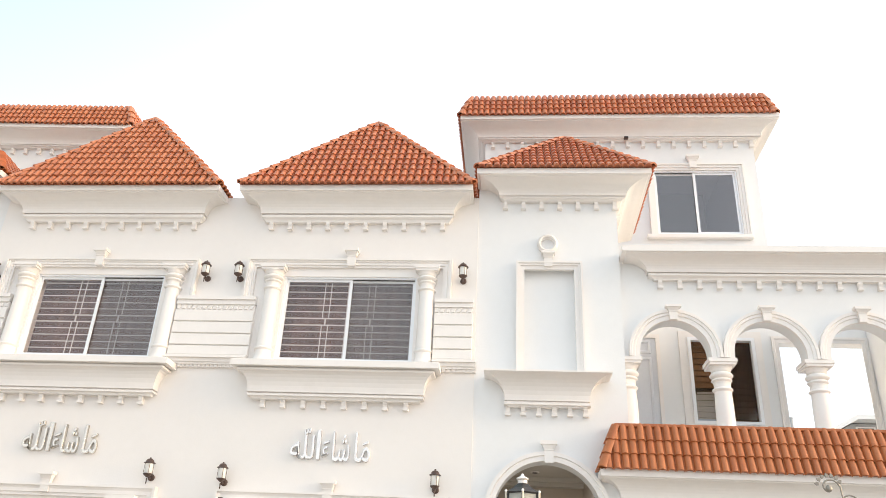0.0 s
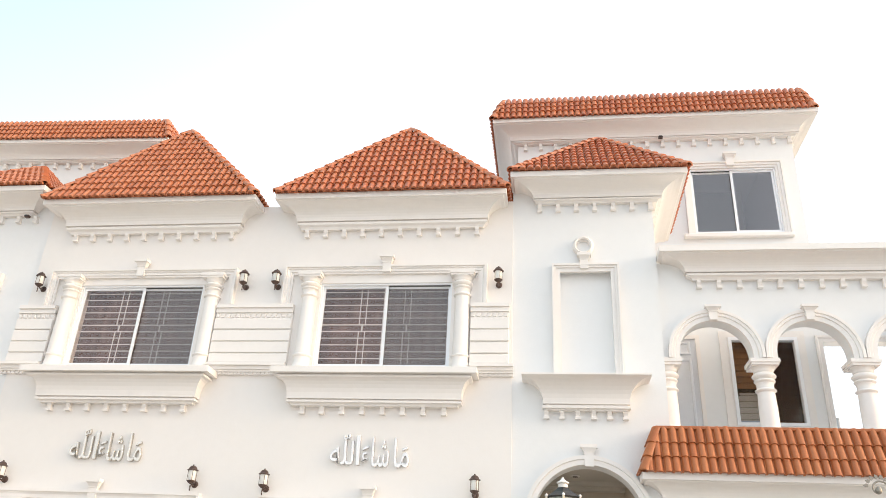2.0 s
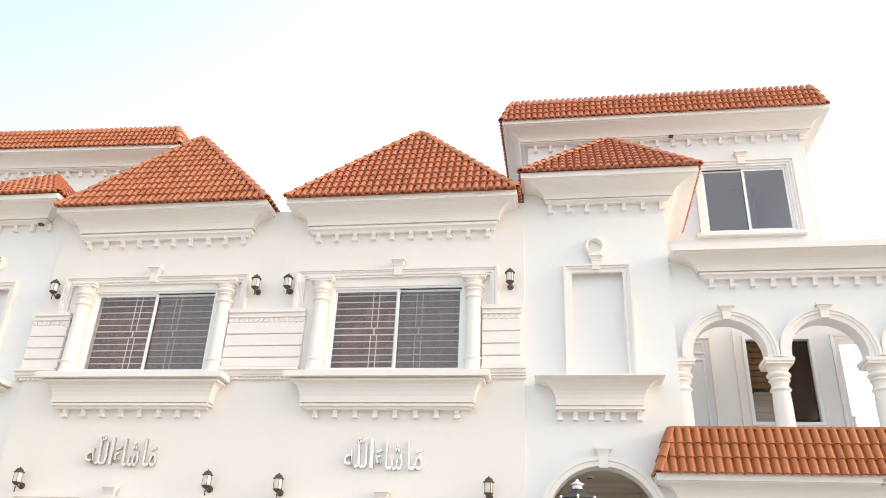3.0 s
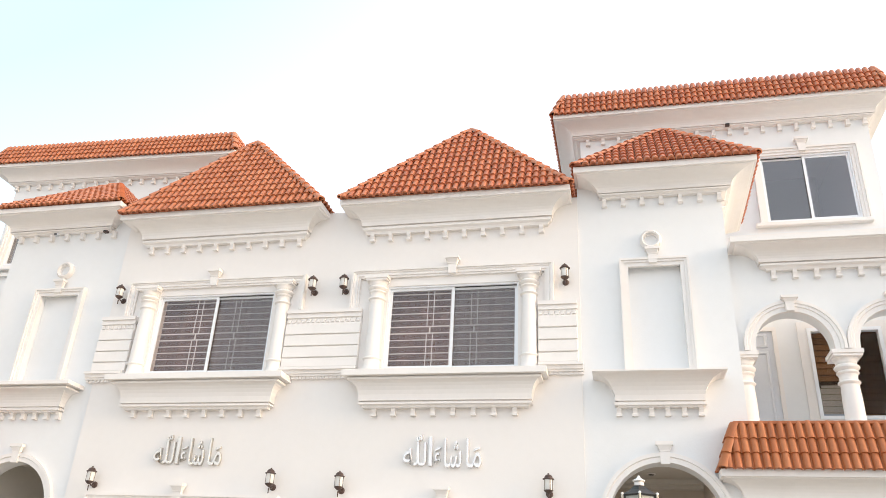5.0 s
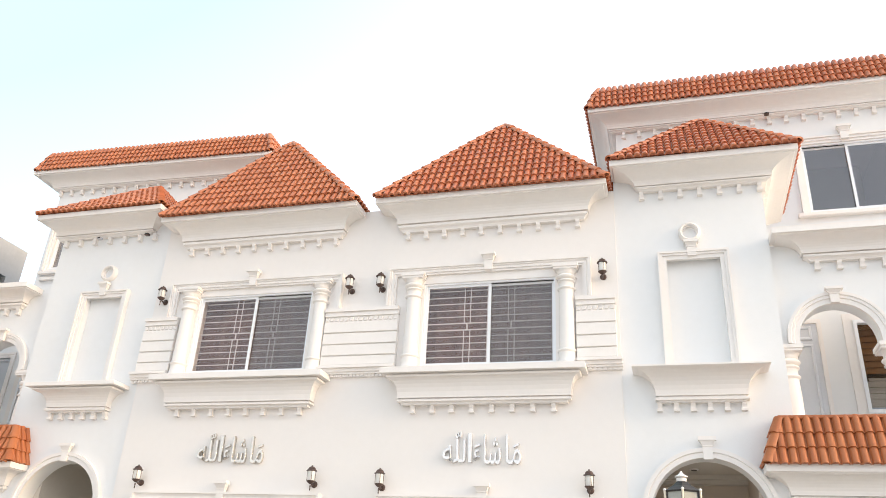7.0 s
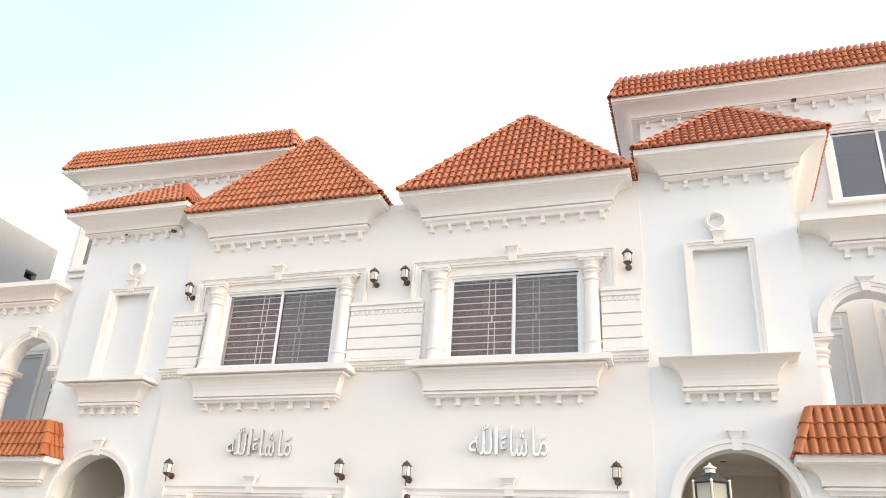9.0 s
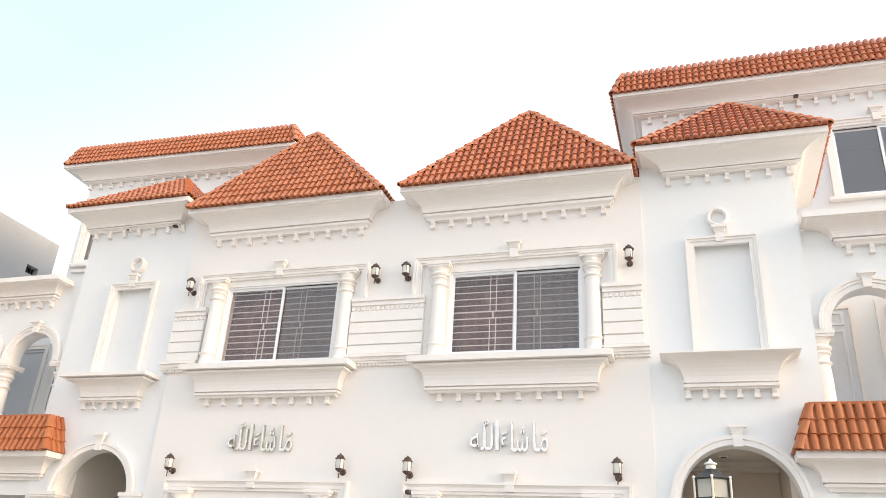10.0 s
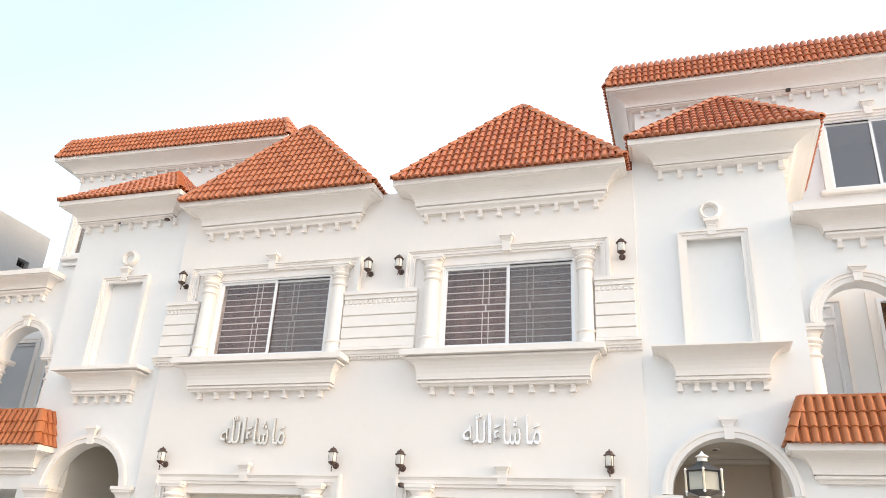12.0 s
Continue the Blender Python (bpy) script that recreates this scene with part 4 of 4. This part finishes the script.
part("lens", lathe_y(0.535, -0.19, 2.91, [(0.02, -0.001), (0.02, -0.02), (0.012, -0.028)]), BLACK, fx)

# ---- gate pillar with lantern, iron gate with scroll ----
def gate_lantern(x, y, z):
    """Six-sided lantern whose foot stands at z."""
    ob = thing("gate_lantern", x, y, z, "hexagonal black and cream lantern with clear panes on a gate pillar", "gate lamp")
    h6 = math.pi / 6
    zb, zt = z + 0.075, z + 0.190
    part("foot", lathe(x, y, [(0.045, z), (0.05, z + 0.01), (0.03, z + 0.03), (0.035, z + 0.045)], 18), STUCCO, ob, "", True)
    part("tray", lathe(x, y, [(0.03, z + 0.042), (0.085, z + 0.058), (0.119, z + 0.068), (0.119, zb)], 6, h6), BLACK, ob)
    for k in range(6):
        a, b = math.pi / 3 * k + h6, math.pi / 3 * (k + 1) + h6
        pa, pb = Vector((x + 0.104 * math.cos(a), y + 0.104 * math.sin(a), 0)), Vector((x + 0.104 * math.cos(b), y + 0.104 * math.sin(b), 0))
        bm = bmesh.new()
        quad(bm, (pa.x, pa.y, zb + 0.001), (pb.x, pb.y, zb + 0.001), (pb.x, pb.y, zt - 0.008), (pa.x, pa.y, zt - 0.008))
        g = part("pane", bm, GLASS_CLEAR, ob)
        g.visible_shadow = False
        part("pane_frame", lathe(x + 0.106 * math.cos(a), y + 0.106 * math.sin(a), [(0.0085, zb), (0.0085, zt - 0.008)], 6), BLACK, ob)
        post = part("post", lathe(x + 0.119 * math.cos(a), y + 0.119 * math.sin(a), [(0.0068, zb - 0.004), (0.0068, zt - 0.006)], 10), CREAM, ob, "cream corner post")
        for zz in (zb - 0.010, zt + 0.002):
            part("ball", lathe(x + 0.119 * math.cos(a), y + 0.119 * math.sin(a), [(0.003, zz - 0.009), (0.0075, zz - 0.005), (0.009, zz), (0.0075, zz + 0.005), (0.003, zz + 0.009)], 10), STUCCO, post, "", True)
    part("roof", lathe(x, y, [(0.113, zt - 0.010), (0.120, zt - 0.002), (0.095, zt + 0.012), (0.066, zt + 0.030), (0.046, zt + 0.046), (0.034, zt + 0.058)], 6, h6), BLACK, ob)
    zc = zt + 0.014
    part("chimney", lathe(x, y, [(0.028, zc + 0.038), (0.030, zc + 0.043), (0.030, zc + 0.064), (0.020, zc + 0.068), (0.038, zc + 0.071), (0.039, zc + 0.076), (0.018, zc + 0.088), (0.011, zc + 0.095), (0.005, zc + 0.107)], 20), STUCCO, ob, "white lantern finial", True)
    part("bulb", lathe(x, y, [(0.012, zb), (0.026, zb + 0.005), (0.030, zb + 0.018), (0.024, zb + 0.032), (0.01, zb + 0.040)], 16), FROST, ob, "", True)


PX, PY, PZ = 4.252, -5.0, 2.192
pil = thing("gate_pillar", PX, PY, 0, "white plastered square gate pillar with moulded cap", "gate pillar")
part("shaft", soft_box(PX - 0.19, PX + 0.19, PY - 0.19, PY + 0.19, 0, PZ - 0.08, 0.008), PLASTER, pil)
part("cap", boxes((PX - 0.23, PX + 0.23, PY - 0.23, PY + 0.23, PZ - 0.08, PZ - 0.03), (PX - 0.2, PX + 0.2, PY - 0.2, PY + 0.2, PZ - 0.03, PZ)), STUCCO, pil)
gate_lantern(PX, PY, PZ)


def tube(points, r, n=8):
    bm = bmesh.new()
    prev = None
    for i, p in enumerate(points):
        d = (points[min(i + 1, len(points) - 1)] - points[max(i - 1, 0)]).normalized()
        a = d.orthogonal().normalized() if abs(d.y) > 0.9 else d.cross(Vector((0, 1, 0))).normalized()
        b = d.cross(a)
        ring = [bm.verts.new(p + (a * math.cos(q) + b * math.sin(q)) * r) for q in (2 * math.pi * k / n for k in range(n))]
        if prev:
            for k in range(n):
                bm.faces.new((prev[k], prev[(k + 1) % n], ring[(k + 1) % n], ring[k]))
        else:
            bm.faces.new(ring[::-1])
        prev = ring
    bm.faces.new(prev)
    return tidy(bm)


gate = thing("iron_gate", 6.2, -5.0, 0, "weathered wrought-iron gate leaf crowned with a leafy scroll", "gate")
part("frame", boxes((5.35, 5.40, -5.02, -4.98, 0.05, 2.30), (7.10, 7.15, -5.02, -4.98, 0.05, 2.30), (5.40, 7.10, -5.02, -4.98, 0.05, 0.10), (5.40, 7.10, -5.02, -4.98, 2.25, 2.30)), IRON, gate)
part("gate_wheel", boxes((5.36, 5.39, -5.01, -4.99, 0, 0.05), (7.11, 7.14, -5.01, -4.99, 0, 0.05)), IRON, gate)
for k in range(13):
    x = 5.53 + k * 0.12
    part("bar", lathe(x, -5.0, [(0.009, 0.10), (0.009, 2.25)], 8), IRON, gate)
GX, GZ = 6.125, 2.475
spiral = [Vector((GX + (0.062 - 0.0095 * a) * math.cos(a + 0.2), -5.0, GZ + (0.062 - 0.0095 * a) * math.sin(a + 0.2))) for a in (5.2 * k / 40 for k in range(41))]
stem = [Vector((GX + 0.0608 + 0.03 * (k / 10) ** 2 + 0.004, -5.0, GZ + 0.012 - (k / 10) * 0.185)) for k in range(11)]
part("scroll", tube(spiral, 0.0055), IRON, gate, "", True)
part("scroll", tube(stem, 0.0055), IRON, gate, "", True)
GX2 = 6.235
part("scroll", tube([Vector((GX2 + 0.055 * math.cos(a), -5.0, 2.375 + 0.06 * math.sin(a))) for a in (math.pi * k / 20 for k in range(21))], 0.005), IRON, gate, "", True)
for k in range(7):
    a = 0.5 + k * 0.38
    c = Vector((GX + 0.066 * math.cos(a), -5.0, GZ + 0.066 * math.sin(a)))
    d = Vector((math.cos(a + 0.3), 0, math.sin(a + 0.3)))
    s = Vector((-d.z, 0, d.x))
    bm = bmesh.new()
    f1 = [c - s * 0.009, c + d * 0.012 - s * 0.011, c + d * 0.026, c + d * 0.012 + s * 0.011, c + s * 0.009]
    up = [bm.verts.new(q + Vector((0, -0.005, 0))) for q in f1]
    dn = [bm.verts.new(q + Vector((0, 0.003, 0))) for q in f1]
    bm.faces.new(up)
    bm.faces.new(dn[::-1])
    for i in range(5):
        bm.faces.new((up[i], dn[i], dn[(i + 1) % 5], up[(i + 1) % 5]))
    part("leaf", tidy(bm), IRON, gate)
part("rosette", lathe(GX - 0.005, -5.0, [(0.006, GZ - 0.022), (0.018, GZ - 0.012), (0.02, GZ), (0.012, GZ + 0.014), (0.004, GZ + 0.02)], 10), IRON, gate, "", True)

# ---- neighbours and ground ----
nb = thing("neighbour_house", -16.5, 6, 0, "grey cement-rendered neighbouring house with a small vent opening", "house")
bm = wall_sheet(-5.13, 8.0, 0, 9.92, 0, 0.25, [(-4.68, -4.30, 8.80, 9.03, False)])
for v in bm.verts:
    v.co = Vector((-12.0 - v.co.y, -v.co.x, v.co.z))
part("wall", tidy(bm), CEMENT, nb)
part("wall", boxes((-21.0, -12.252, -8.0, -7.75, 0, 9.92), (-21.0, -12.252, 4.88, 5.13, 0, 9.92), (-21.0, -20.75, -7.748, 4.878, 0, 9.92)), CEMENT, nb)
part("lower_wing", boxes((-21.0, -12.0, 5.132, 10.5, 0, 8.55)), CEMENT, nb)
part("roof_slab", boxes((-20.748, -12.252, -7.748, 4.878, 9.6, 9.75)), CEMENT, nb)
part("vent_grille", boxes(*[(-12.20, -12.17, 4.30 + 0.095 * k, 4.33 + 0.095 * k, 8.80, 9.03) for k in range(5)]), BLACK, nb)

fb = thing("far_house", 18, 22, 0, "distant pale house with sloping roof edge and dark window", "house")
bm = bmesh.new()
near = [bm.verts.new(q) for q in ((15.9, 20, 0), (24.0, 20, 0), (24.0, 20, 9.1), (16.75, 20, 9.1), (15.9, 20, 8.62))]
far = [bm.verts.new(v.co + Vector((0, 8, 0))) for v in near]
bm.faces.new(near)
bm.faces.new(far[::-1])
for i in range(5):
    bm.faces.new((near[i], far[i], far[(i + 1) % 5], near[(i + 1) % 5]))
part("wall", tidy(bm), CEMENT, fb)
bm = bmesh.new()
near = [bm.verts.new(q) for q in ((15.55, 19.4, 8.47), (16.77, 19.4, 9.14), (24.4, 19.4, 9.14), (24.4, 19.4, 9.29), (16.73, 19.4, 9.29), (15.55, 19.4, 8.65))]
far = [bm.verts.new(v.co + Vector((0, 9, 0))) for v in near]
bm.faces.new(near)
bm.faces.new(far[::-1])
for i in range(6):
    bm.faces.new((near[i], far[i], far[(i + 1) % 6], near[(i + 1) % 6]))
part("roof", tidy(bm), PLASTER, fb)
win = part("window", boxes((16.85, 17.55, 19.95, 19.998, 8.3, 8.98)), STUCCO, fb)
part("pane", boxes((16.92, 17.48, 19.93, 19.949, 8.36, 8.92)), BLACK, win, "dark pane")
part("low_wing", boxes((12.5, 15.898, 20.1, 26, 0, 8.60)), PLASTER, fb)
part("vent_pipe", lathe(14.79, 20.6, [(0.06, 8.60), (0.06, 9.38), (0.075, 9.38), (0.075, 9.43)], 12), CEMENT, fb)

gb = bmesh.new()
quad(gb, (-2500, -2500, 0), (2500, -2500, 0), (2500, 2500, 0), (-2500, 2500, 0))
ground = part("ground", gb, PAVING, None, "pale beige paved ground in front of the villas")
tagged(ground, kind="structure")
